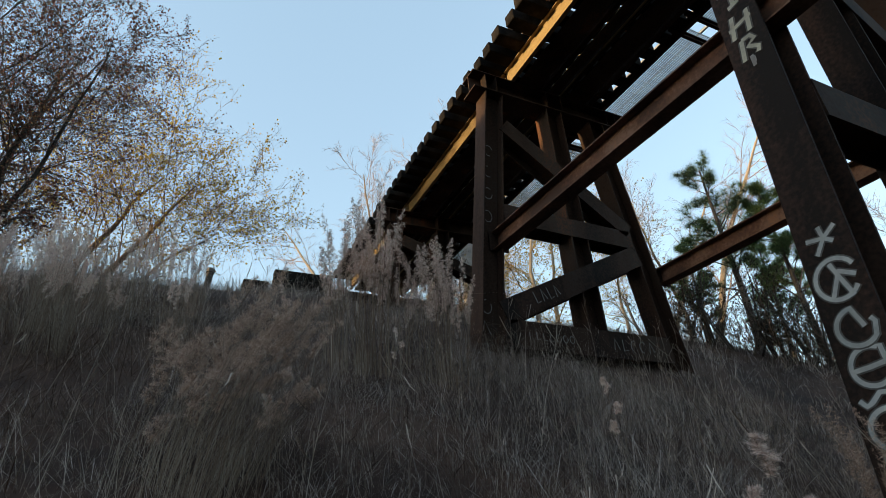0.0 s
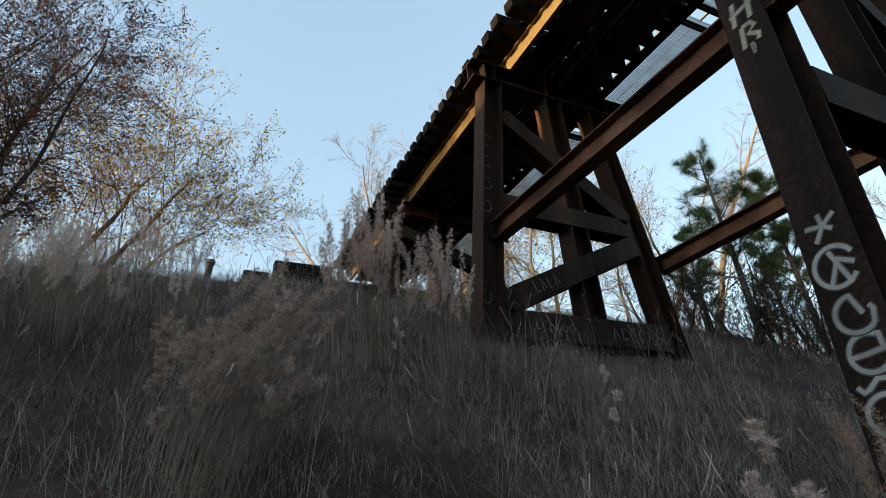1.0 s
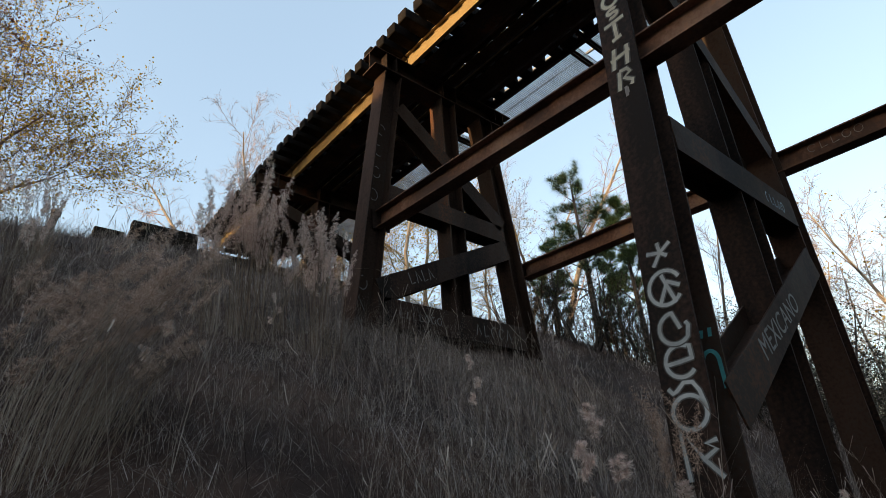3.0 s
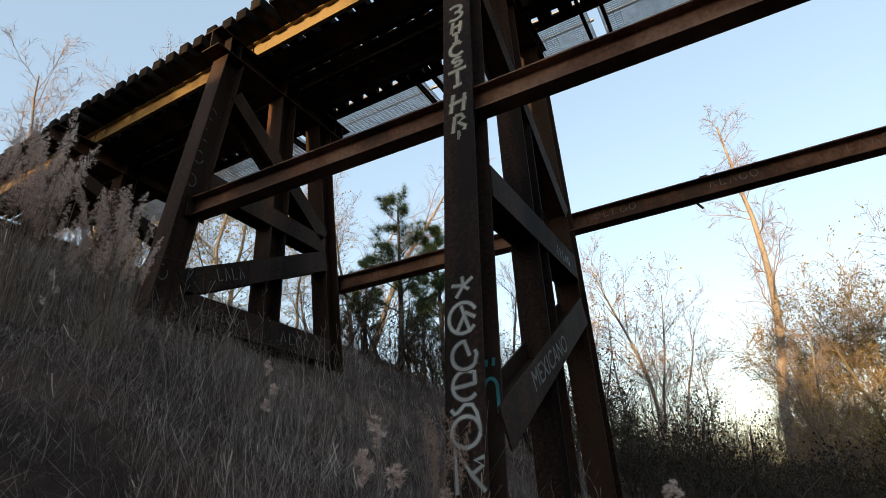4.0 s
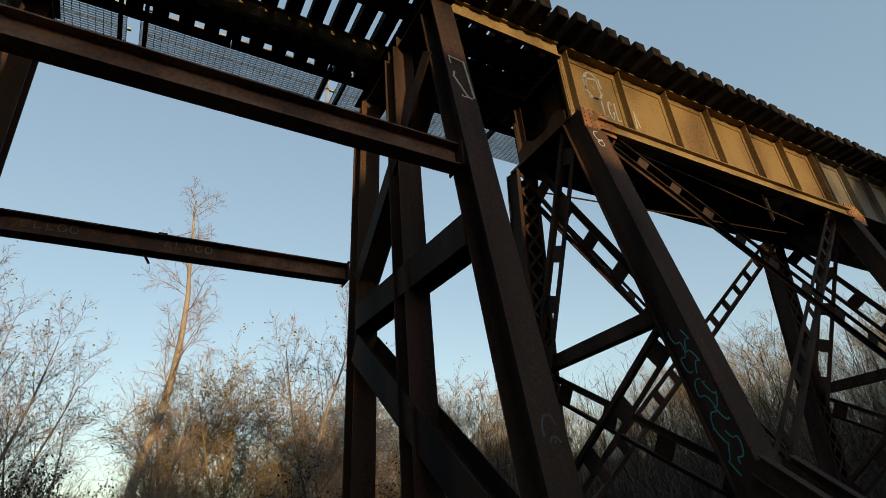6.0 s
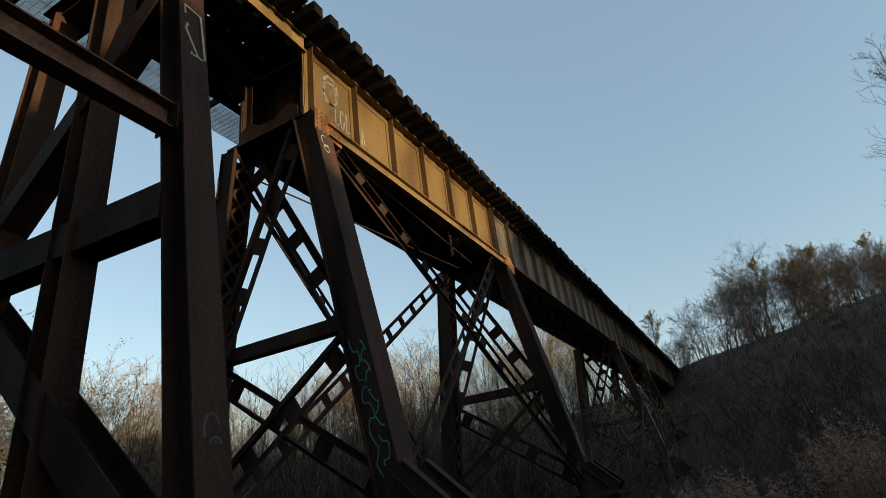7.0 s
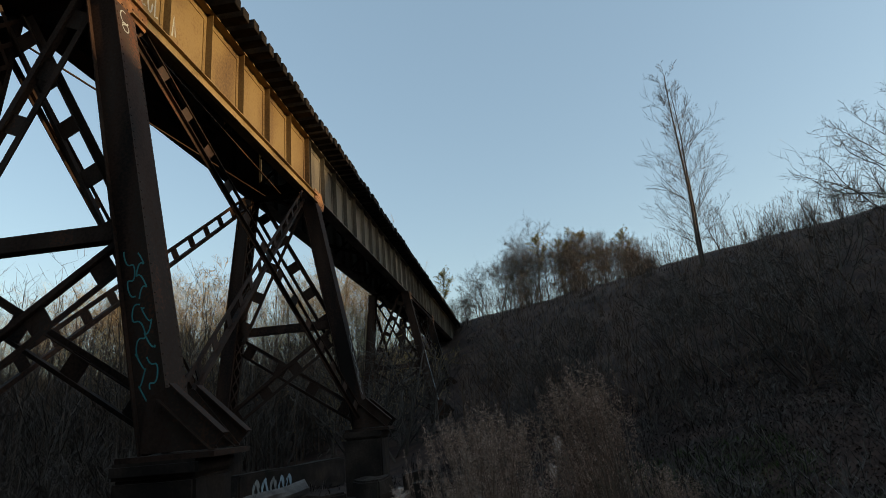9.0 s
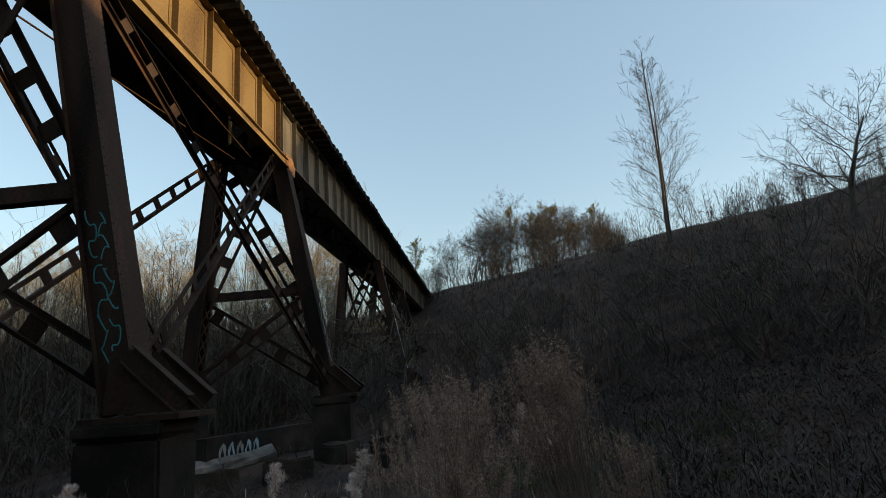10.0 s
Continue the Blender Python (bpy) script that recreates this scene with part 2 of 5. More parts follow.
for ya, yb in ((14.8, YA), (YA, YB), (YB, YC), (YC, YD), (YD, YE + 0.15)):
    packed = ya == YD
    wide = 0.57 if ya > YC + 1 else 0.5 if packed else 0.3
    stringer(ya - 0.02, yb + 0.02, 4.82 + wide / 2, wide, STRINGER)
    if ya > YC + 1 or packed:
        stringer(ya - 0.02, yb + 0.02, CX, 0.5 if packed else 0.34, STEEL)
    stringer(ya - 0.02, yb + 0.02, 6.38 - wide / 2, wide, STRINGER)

bm = bmesh.new()
vs = block(bm, (-1.33, -0.108, 0), (1.33, 0.108, Z_TIE1 - Z_TIE0))
bmesh.ops.bevel(bm, geom=bm.edges[:], offset=0.012, segments=1, affect="EDGES")
first_tie = tagged(part("track_tie", bm, TIMBER), "dark creosoted timber track tie", "track tie", "ties of the bridge deck")
first_tie.location = (CX, 14.75, Z_TIE0)
PITCH = 0.347
n_tie = int((14.75 + 57.5) / PITCH)
for k in range(1, n_tie):
    long = random.uniform(-0.03, 0.03)
    copy_thing(first_tie, pose(CX + long, 14.75 - PITCH * k + random.uniform(-0.012, 0.012), Z_TIE0 + random.uniform(-0.004, 0.0), 0, 0, random.uniform(-0.6, 0.6)))

for x in (4.62, 2 * CX - 4.62):
    g = thing("guard_timber", "long dark guard timber bolted along the tie ends", "timber", "guard timbers of the deck", at=(x, 14.8, Z_TIE1 + 0.002))
    y = 14.8
    while y > -57:
        bm = bmesh.new()
        block(bm, (-0.09, y - 5.98 - 14.8, 0), (0.09, y - 14.8, 0.15))
        part("timber", bm, TIMBER, g)
        y -= 6
for x in (CX - 0.755, CX + 0.755):
    r = thing("rail", "rusty steel running rail on the bridge ties", "rail", "rails of the track", at=(x, 14.8, Z_TIE1))
    member("rail_head_and_web", [(0, -0.07), (0.012, -0.07), (0.03, -0.01), (0.12, -0.01), (0.125, -0.036), (0.16, -0.036), (0.16, 0.036), (0.125, 0.036), (0.12, 0.01), (0.03, 0.01), (0.012, 0.07), (0, 0.07)], (0, 0, 0.002), (0, -72.0, 0.002), (0, 0, 1), RUST, r)


for x in (6.5, 6.7, 6.9):
    bm = bmesh.new()
    block(bm, (-0.095, YE + 0.3, 0), (0.095, YD + 0.1, 0.05))
    bmesh.ops.bevel(bm, geom=bm.edges[:], offset=0.006, segments=1, affect="EDGES")
    plank = tagged(part("deck_plank", bm, TIMBER), "dark timber plank bolted under the tie ends", "plank", "planks under the deck")
    plank.location = (x, 0, Z_TIE0 - 0.055)


def grating(y0, y1):
    """One bay of the open steel footwalk on the far side, on brackets."""
    g = thing("footwalk_bay", "open galvanised steel grating footwalk on brackets", "footwalk", "bays of the footwalk", at=(7.08, y0, 8.86))
    L, W = y0 - y1, 0.78
    verts, faces = [], []
    def bar(lo, hi):
        b = len(verts)
        for z in (lo[2], hi[2]):
            verts.extend([(lo[0], lo[1], z), (hi[0], lo[1], z), (hi[0], hi[1], z), (lo[0], hi[1], z)])
        faces.extend([(b, b + 3, b + 2, b + 1), (b + 4, b + 5, b + 6, b + 7), (b, b + 1, b + 5, b + 4), (b + 1, b + 2, b + 6, b + 5), (b + 2, b + 3, b + 7, b + 6), (b + 3, b, b + 4, b + 7)])
    n = int(W / 0.045)
    for i in range(n + 1):
        x = W * i / n
        bar((x - 0.003, -L, 0), (x + 0.003, 0, 0.028))
    n = int(L / 0.10)
    for i in range(n + 1):
        y = -L * i / n
        bar((0, y - 0.004, 0.006), (W, y + 0.004, 0.02))
    me = bpy.data.meshes.new("grate")
    me.from_pydata(verts, [], faces)
    me.materials.append(GALV)
    ob = new("grate", me)
    ob.parent = g
    member("bracket", c_profile(0.12, 0.05), (-0.35, -0.05, -0.066), (W + 0.02, -0.05, -0.066), (0, 0, 1), STEEL, g)
    member("bracket", c_profile(0.12, 0.05), (-0.35, -L + 0.1, -0.066), (W + 0.02, -L + 0.1, -0.066), (0, 0, 1), STEEL, g)
    member("rail_post", l_profile(0.06, 0.06, 0.008), (W + 0.03, -0.06, -0.1), (W + 0.03, -0.06, 1.1), (1, 0, 0), GALV, g)
    for z in (0.55, 1.08):
        member("hand_rail", r_profile(0.04, 0.04), (W + 0.05, 0.0, z), (W + 0.05, -L, z), (0, 0, 1), GALV, g)
    return g


fs = thing("footwalk_stringer", "dark steel channel carrying the inner edge of the footwalk", "steel beam", at=(7.0, 14.5, 8.80))
for k in range(8):
    member("beam", c_profile(0.15, 0.07), (0, -3.0 * k, 0), (0, -3.0 * k - 2.99, 0), (0, 0, 1), STEEL, fs)
y = 0.77 + 3.09 * 4
while y > -9:
    grating(y, y - 2.91)
    y -= 3.09

# ---- plate girders ----
Z_G0, Z_G1 = 7.3, 8.81
def rivet(verts, faces, c, n, r=0.016):
    """A low rivet head at c, standing along n."""
    n = n.normalized()
    s = n.orthogonal().normalized()
    t = n.cross(s)
    b = len(verts)
    for k in range(6):
        a = k * math.pi / 3
        verts.append(c + (s * math.cos(a) + t * math.sin(a)) * r)
    verts.append(c + n * r * 0.75)
    faces.extend((b + k, b + (k + 1) % 6, b + 6) for k in range(6))


def rivet_part(verts, faces, mat, parent):
    me = bpy.data.meshes.new("rivets")
    me.from_pydata([tuple(v) for v in verts], [], faces)
    me.materials.append(mat)
    ob = tagged(new("rivets", me), kind="stuff")
    ob.parent = parent
    return ob


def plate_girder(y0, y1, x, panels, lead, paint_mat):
    g = thing("plate_girder", "riveted plate girder, rust in a sunlit ochre tone, with vertical stiffeners" if paint_mat is GIRDER else "riveted plate girder of weathered steel with vertical stiffeners, coloured darker for shade", "plate girder", "plate girders of the main spans", at=(x, y1, Z_G0))
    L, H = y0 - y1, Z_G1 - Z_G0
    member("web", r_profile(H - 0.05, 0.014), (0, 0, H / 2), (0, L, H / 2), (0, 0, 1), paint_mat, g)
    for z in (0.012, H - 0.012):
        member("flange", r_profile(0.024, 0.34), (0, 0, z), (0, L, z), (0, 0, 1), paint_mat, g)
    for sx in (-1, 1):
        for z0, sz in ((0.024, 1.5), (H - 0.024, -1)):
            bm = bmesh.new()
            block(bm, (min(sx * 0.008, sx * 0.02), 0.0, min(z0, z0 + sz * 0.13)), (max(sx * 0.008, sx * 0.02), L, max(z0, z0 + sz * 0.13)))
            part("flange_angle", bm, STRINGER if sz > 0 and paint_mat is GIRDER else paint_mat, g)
        for i in range(panels + 1):
            yy = 0.07 + (L - 0.14) * i / panels
            bm = bmesh.new()
            prism(bm, l_profile(sx * 0.12, 0.09, 0.012), (sx * 0.021, yy - 0.04, 0.025), (sx * 0.021, yy - 0.04, H - 0.025), (1, 0, 0))
            bmesh.ops.recalc_face_normals(bm, faces=bm.faces)
            part("stiffener", bm, paint_mat, g)
    if lead:
        v, f = [], []
        out = Vector((lead, 0, 0))
        for i in range(panels + 1):
            yy = 0.07 + (L - 0.14) * i / panels
            for k in range(10):
                rivet(v, f, Vector((lead * 0.034, yy + 0.022, 0.2 + (H - 0.4) * k / 9)), out, 0.013)
        for z in (0.09, H - 0.09):
            for k in range(int(L / 0.11)):
                rivet(v, f, Vector((lead * 0.021, 0.05 + k * 0.11, z)), out, 0.013)
        rivet_part(v, f, paint_mat, g)
    return g


SPANS = ((-5.35, -12.7, 6), (-12.7, -25.6, 12), (-25.6, -32.9, 7), (-32.9, -45.8, 12), (-45.8, -53.1, 7), (-53.1, -58, 5))
for k, (y0, y1, n) in enumerate(SPANS):
    for x in (4.92, 2 * CX - 4.92):
        # sunlit ochre on the near first girder; darker tones put shade on the others
        plate_girder(y0 - 0.01, y1 + 0.01, x, n, -1 if (k < 2 and x < CX) else 0, GIRDER if k == 0 and x < CX else STEEL if k == 0 else GIRDER_SHADED)
    b = thing("sway_bracing", "dark steel angle bracing between the plate girders", "bracing", "bracing between girders", at=(CX, y1, Z_G0))
    if k == 0:
        bm = bmesh.new()
        block(bm, (-0.655, y0 - y1 - 0.35, 0.03), (0.655, y0 - y1 - 0.336, 1.47))
        part("end_diaphragm", bm, STEEL, b, "dark steel plate closing the end of the span")
        for z in (0.1, 1.4):
            member("diaphragm_angle", l_profile(0.1, 0.1), (-0.655, y0 - y1 - 0.336, z), (0.655, y0 - y1 - 0.336, z), (0, 0, 1), STEEL, b)
        for xx in (-0.3, 0.3):
            member("diaphragm_stiffener", l_profile(0.08, 0.08), (xx, y0 - y1 - 0.336, 0.15), (xx, y0 - y1 - 0.336, 1.35), (1, 0, 0), STEEL, b)
    m = max(2, n // 2)
    for i in range(m):
        ya, yb = (y0 - y1) * i / m, (y0 - y1) * (i + 1) / m
        s = 1 if i % 2 else -1
        member("lateral_angle", l_profile(0.09, 0.09), (-0.5 * s, ya + 0.05, 0.06), (0.5 * s, yb - 0.05, 0.06), (0, 0, 1), STEEL, b)
        member("cross_frame", l_profile(0.09, 0.09), (-0.52, ya + 0.02, 0.2), (0.52, ya + 0.02, 1.1), (0, 1, 0), STEEL, b)
        member("cross_frame", l_profile(0.09, 0.09), (-0.52, ya + 0.12, 1.1), (0.52, ya + 0.12, 0.2), (0, 1, 0), STEEL, b)


# ---- lattice towers ----
def leg_x(s, z):
    return CX - 0.71 - 0.2 * (7.5 - z) if s < 0 else CX + 0.78 + 0.1 * (7.5 - z)


def ladder(name, p0, p1, across, wide, step, parent, fine, bar=0.075):
    """Two angles side by side with batten plates between them."""
    p0, p1 = Vector(p0), Vector(p1)
    a, s, c = axes_for(p0, p1, across)
    for k in (-1, 1):
        member(name + "_angle", l_profile(bar * 0.9, -k * bar * 0.9, 0.011), p0 + s * (k * wide / 2) - c * 0.04, p1 + s * (k * wide / 2) - c * 0.04, c, STEEL, parent)
    L = (p1 - p0).length
    n = max(1, int(L / step))
    for i in range(n):
        m = p0 + a * (L * (i + 0.5) / n)
        bm = bmesh.new()
        prism(bm, r_profile(wide + 0.03, 0.012), m - a * (0.13 if fine else 0.09), m + a * (0.13 if fine else 0.09), s)
        part("batten_plate", bm, STEEL, parent)


def lattice_leg(s, y, foot, parent, o, detail):
    """A built-up leg: outer plate, two side plates, crossed lacing on the inner face."""
    z1 = Z_G0 - 0.03
    p0 = Vector((leg_x(s, foot), y, foot)) - o
    p1 = Vector((leg_x(s, z1), y, z1)) - o
    a, out, c = axes_for(p0, p1, (s, 0, 0))
    D, B = 0.34, 0.31
    leg = new("leg")
    leg.parent = parent
    bm = bmesh.new()
    prism(bm, r_profile(0.016, B + 0.07), p0 + out * D / 2, p1 + out * D / 2, out)
    part("cover_plate", bm, STEEL, leg)
    for k in (-1, 1):
        bm = bmesh.new()
        prism(bm, [(-D / 2, 0), (D / 2 - 0.008, 0), (D / 2 - 0.008, k * 0.016), (-D / 2 + 0.014, k * 0.016), (-D / 2 + 0.014, k * 0.07), (-D / 2, k * 0.07)], p0 + c * (k * B / 2), p1 + c * (k * B / 2), out)
        bmesh.ops.recalc_face_normals(bm, faces=bm.faces)
        part("side_channel", bm, STEEL, leg)
    L = (p1 - p0).length
    n = int(L / 0.36)
    joined = bmesh.new()
    for i in range(n):
        for k in (-1, 1):
            q0 = p0 + a * (0.1 + (L - 0.2) * i / n) - out * (D / 2 + 0.004 + 0.006 * (k > 0)) + c * (k * B / 2)
            q1 = p0 + a * (0.1 + (L - 0.2) * (i + 1) / n) - out * (D / 2 + 0.004 + 0.006 * (k > 0)) - c * (k * B / 2)
            bm = bmesh.new() if detail else joined
            prism(bm, r_profile(0.006, 0.055), q0, q1, out)
            if detail:
                part("lacing_bar", bm, STEEL, leg)
    if detail:
        joined.free()
        v, f = [], []
        for k in (-1, 1):
            for i in range(int(L / 0.11)):
                rivet(v, f, p0 + a * (0.05 + i * 0.11) + out * (D / 2 + 0.008) + c * (k * (B / 2 + 0.005)), out, 0.015)
        rivet_part(v, f, STEEL, leg)
    else:
        tagged(part("lacing", joined, STEEL, leg), kind="stuff")
    return leg


def shoe(s, y, foot, parent, o):
    """The leg's base: a bed plate and two sloping wing plates towards the outside."""
    x = leg_x(s, foot)
    bm = bmesh.new()
    block(bm, Vector((min(x - s * 0.3, x + s * 0.68), y - 0.36, foot - 0.07)) - o, Vector((max(x - s * 0.3, x + s * 0.68), y + 0.36, foot - 0.02)) - o)
    part("bed_plate", bm, STEEL, parent)
    for k in (-1, 1):
        a = Vector((x + s * 0.1, y + k * 0.24, foot + 0.56)) - o
        b = Vector((x + s * 0.66, y + k * 0.24, foot + 0.06)) - o
        member("wing_beam", i_profile(0.2, 0.12, 0.012, 0.012), a, b, (0, 0, 1), STEEL, parent)
        bm = bmesh.new()
        q = [Vector((x - s * 0.15, 0, foot)), Vector((x + s * 0.64, 0, foot)), Vector((x + s * 0.12, 0, foot + 0.6)), Vector((x - s * 0.1, 0, foot + 0.6))]
        f0 = [bm.verts.new(p + Vector((0, y + k * 0.21, 0)) - o) for p in q]
        f1 = [bm.verts.new(p + Vector((0, y + k * 0.225, 0)) - o) for p in q]
        bm.faces.new(f0)
        bm.faces.new(f1[::-1])
        for i in range(4):
            bm.faces.new((f0[i], f0[i - 1], f1[i - 1], f1[i]))
        bmesh.ops.recalc_face_normals(bm, faces=bm.faces)
        part("wing_plate", bm, STEEL, parent)


def tower_bent(y, foot, detail):
    b = thing("tower_bent", "dark riveted lattice tower bent with crossed ladder braces", "tower bent", "tower bents of the main spans", at=(CX, y, foot))
    o = Vector((CX, y, foot))
    for s in (-1, 1):
        lattice_leg(s, y, foot, b, o, detail)
        shoe(s, y, foot, b, o)
        bm = bmesh.new()
        xg = leg_x(s, 7.0) + s * 0.185
        prism(bm, [(0.0, 0.04), (0.62, -0.02), (0.66, 0.2), (0.5, 0.42), (0.0, 0.42)], Vector((xg, y + 0.2, 6.86)) - o, Vector((xg + s * 0.014, y + 0.2, 6.86)) - o, (0, -1, 0))
        bmesh.ops.recalc_face_normals(bm, faces=bm.faces)
        gus = part("gusset_plate", bm, RUST, b, "riveted orange-rusted gusset plate")
        if detail:
            v, f = [], []
            for i in range(6):
                for j in range(5):
                    if (i + j) % 2 == 0 or i < 2:
                        rivet(v, f, Vector((xg + s * 0.015, y + 0.15 - i * 0.1, 6.93 + j * 0.08)) - o, Vector((s, 0, 0)), 0.017)
            rivet_part(v, f, STEEL, b)
    bm = bmesh.new()
    block(bm, Vector((leg_x(-1, 7.4) - 0.05, y - 0.2, Z_G0 - 0.05)) - o, Vector((leg_x(1, 7.4) + 0.05, y + 0.2, Z_G0 - 0.004)) - o)
    part("cap_plate", bm, STEEL, b)
    bm = bmesh.new()
    prism(bm, [(-0.62, 0.0), (0.62, 0.0), (0.62, -0.3), (0.4, -0.42), (0.16, -0.26), (-0.16, -0.26), (-0.4, -0.42), (-0.62, -0.3)], Vector((CX, y + 0.13, Z_G0 - 0.05)) - o, Vector((CX, y + 0.144, Z_G0 - 0.05)) - o, (1, 0, 0))
    bmesh.ops.recalc_face_normals(bm, faces=bm.faces)
    part("head_plate", bm, STEEL, b, "dark riveted plate joining the brace heads")
    def q(s, z, dy=0.0):
        return Vector((leg_x(s, z), y + dy, z)) - o
    zm = 3.84
    if foot < 3.3:
        def head(s, dy):
            return Vector((CX + s * 0.62, y + dy, 7.1)) - o
        def foot_of(s, dy):
            return Vector((CX + (1.0 if s > 0 else -1.28), y + dy, 3.62)) - o
        ladder("brace", head(-1, 0.1), foot_of(1, 0.1), (0, 0, 1), 0.24, 0.7, b, detail, 0.09)
        ladder("brace", head(1, -0.1), foot_of(-1, -0.1), (0, 0, 1), 0.24, 0.7, b, detail, 0.09)
        for dy in (-0.08, 0.08):
            member("cross_strut", c_profile(0.19, 0.07 if dy > 0 else -0.07), q(-1, zm, dy), q(1, zm, dy), (0, 0, 1), STEEL, b)
        ladder("brace", q(-1, zm - 0.2, 0.1), q(1, foot + 0.2, 0.1), (0, 0, 1), 0.24, 0.8, b, detail)
        ladder("brace", q(1, zm - 0.2, -0.1), q(-1, foot + 0.2, -0.1), (0, 0, 1), 0.24, 0.8, b, detail)
    else:
        ladder("brace", q(-1, 7.05, 0.1), q(1, foot + 0.3, 0.1), (0, 0, 1), 0.22, 0.8, b, detail)
        ladder("brace", q(1, 7.05, -0.1), q(-1, foot + 0.3, -0.1), (0, 0, 1), 0.22, 0.8, b, detail)
    return b


def tower_side(s, y0, f0, y1, f1):
    b = thing("tower_bracing", "dark steel ladder bracing between two tower bents", "bracing", "lengthwise bracing of the towers", at=(leg_x(s, 4), y0, f0))
    o = b.location.copy()
    def q(y, z, dx):
        return Vector((leg_x(s, z) + s * dx, y, z)) - o
    ladder("brace", q(y0 - 0.15, 7.1, 0.08), q(y1 + 0.2, f1 + 0.3, 0.08), (0, 0, 1), 0.2, 0.62, b, False)
    ladder("brace", q(y1 + 0.15, 7.2, -0.08), q(y0 - 0.2, f0 + 0.3, -0.08), (0, 0, 1), 0.2, 0.62, b, False)
    if s < 0:
        # the first tower's strut takes the sunlit ochre, the others plain dark steel
        member("top_strut", c_profile(0.22, 0.08), q(y0 - 0.1, 7.02, 0.17), q(y1 + 0.1, 7.02, 0.17), (0, 0, 1), STRINGER if y0 > -10 else STEEL, b, "ochre steel strut between the heads of two legs" if y0 > -10 else "")
    member("lateral_rod", r_profile(0.022, 0.022), q(y0 - 0.2, 7.0, 0.0), Vector((CX + s * 0.2, y1 + 0.4, 7.15)) - o, (0, 0, 1), STEEL, b)
    return b


TOWERS = ((-5.44, 1.47, -12.7, 1.45), (-25.6, 1.6, -32.9, 3.0), (-45.8, 5.6, -53.1, 6.6))
for k, (y0, f0, y1, f1) in enumerate(TOWERS):
    tower_bent(y0, f0, k == 0)
    tower_bent(y1, f1, k == 0)
    for s in (-1, 1):
        tower_side(s, y0, f0, y1, f1)

# ---- piers, abutment and rubble ----
def rough_block(name, lo, hi, mat, label, category, group="", turn=0.0, rough=0.05, tilt=0.0):
    """A worn block of stone or concrete."""
    c = [(lo[k] + hi[k]) / 2 for k in range(3)]
    bm = bmesh.new()
    block(bm, [lo[k] - c[k] for k in range(3)], [hi[k] - c[k] for k in range(3)])
    bmesh.ops.bevel(bm, geom=bm.edges[:], offset=0.035, segments=2, affect="EDGES")
    bmesh.ops.subdivide_edges(bm, edges=[e for e in bm.edges if e.calc_length() > 0.3], cuts=3, use_grid_fill=True)
    for v in bm.verts:
        v.co += Vector(noise.noise_vector(v.co * 3 + Vector(c))) * rough
    ob = tagged(part(name, bm, mat), label, category, group)
    ob.matrix_world = pose(*c, tilt, 0, turn)
    return ob


for y0, f0, y1, f1 in TOWERS:
    for y, f in ((y0, f0), (y1, f1)):
        for s in (-1, 1):
            x = leg_x(s, f)
            lo, hi = min(x - s * 0.32, x + s * 0.5), max(x - s * 0.32, x + s * 0.5)
            pier = thing("concrete_pier", "stained weathered concrete pier under a tower leg", "concrete pier", "piers of the towers", at=((lo + hi) / 2, y, f - 2.6))
            for name, z0, z1, grow in (("pier_shaft", 0.0, 2.38, 0.0), ("pier_cap", 2.383, 2.53, 0.03)):
                bm = bmesh.new()
                h = (hi - lo) / 2 + grow
                block(bm, (-h, -0.36 - grow, z0), (h, 0.36 + grow, z1))
                bmesh.ops.bevel(bm, geom=bm.edges[:], offset=0.03, segments=2, affect="EDGES")
                bmesh.ops.subdivide_edges(bm, edges=[e for e in bm.edges if e.calc_length() > 0.3], cuts=3, use_grid_fill=True)
                for v in bm.verts:
                    v.co += Vector(noise.noise_vector(v.co * 3 + Vector((x, y, f)))) * (0.02 if z0 < 1 else 0.0)
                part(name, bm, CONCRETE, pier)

# abutment of timber and concrete cribbing
ab = thing("abutment", "dark timber-faced abutment with a stepped wing wall", "abutment", at=(CX, 15.0, 8.2))
def ab_block(x0, x1, y0, y1, z0, z1, mat, name):
    bm = bmesh.new()
    block(bm, (x0 - CX, y0 - 15.0, z0 - 8.2), (x1 - CX, y1 - 15.0, z1 - 8.2))
    bmesh.ops.bevel(bm, geom=bm.edges[:], offset=0.02, segments=1, affect="EDGES")
    return part(name, bm, mat, ab)
for i in range(3):
    z = 7.55 + i * 0.31
    ab_block(4.3, 7.6, 14.86, 15.2, z, z + 0.3, TIMBER, "back_timber")
for i in range(5):
    ab_block(2.5 + 0.03 * i, 4.28, 14.95, 15.25, 7.53 + i * 0.28, 7.80 + i * 0.28, TIMBER, "wing_timber")
for i in range(4):
    ab_block(1.72 + 0.03 * i, 2.49, 15.0, 15.28, 7.4 + i * 0.285, 7.68 + i * 0.285, TIMBER, "wing_timber")
for i in range(6):
    ab_block(7.61, 10.6 - 0.25 * i, 14.95, 15.25, 6.7 + i * 0.3, 6.99 + i * 0.3, TIMBER, "wing_timber")
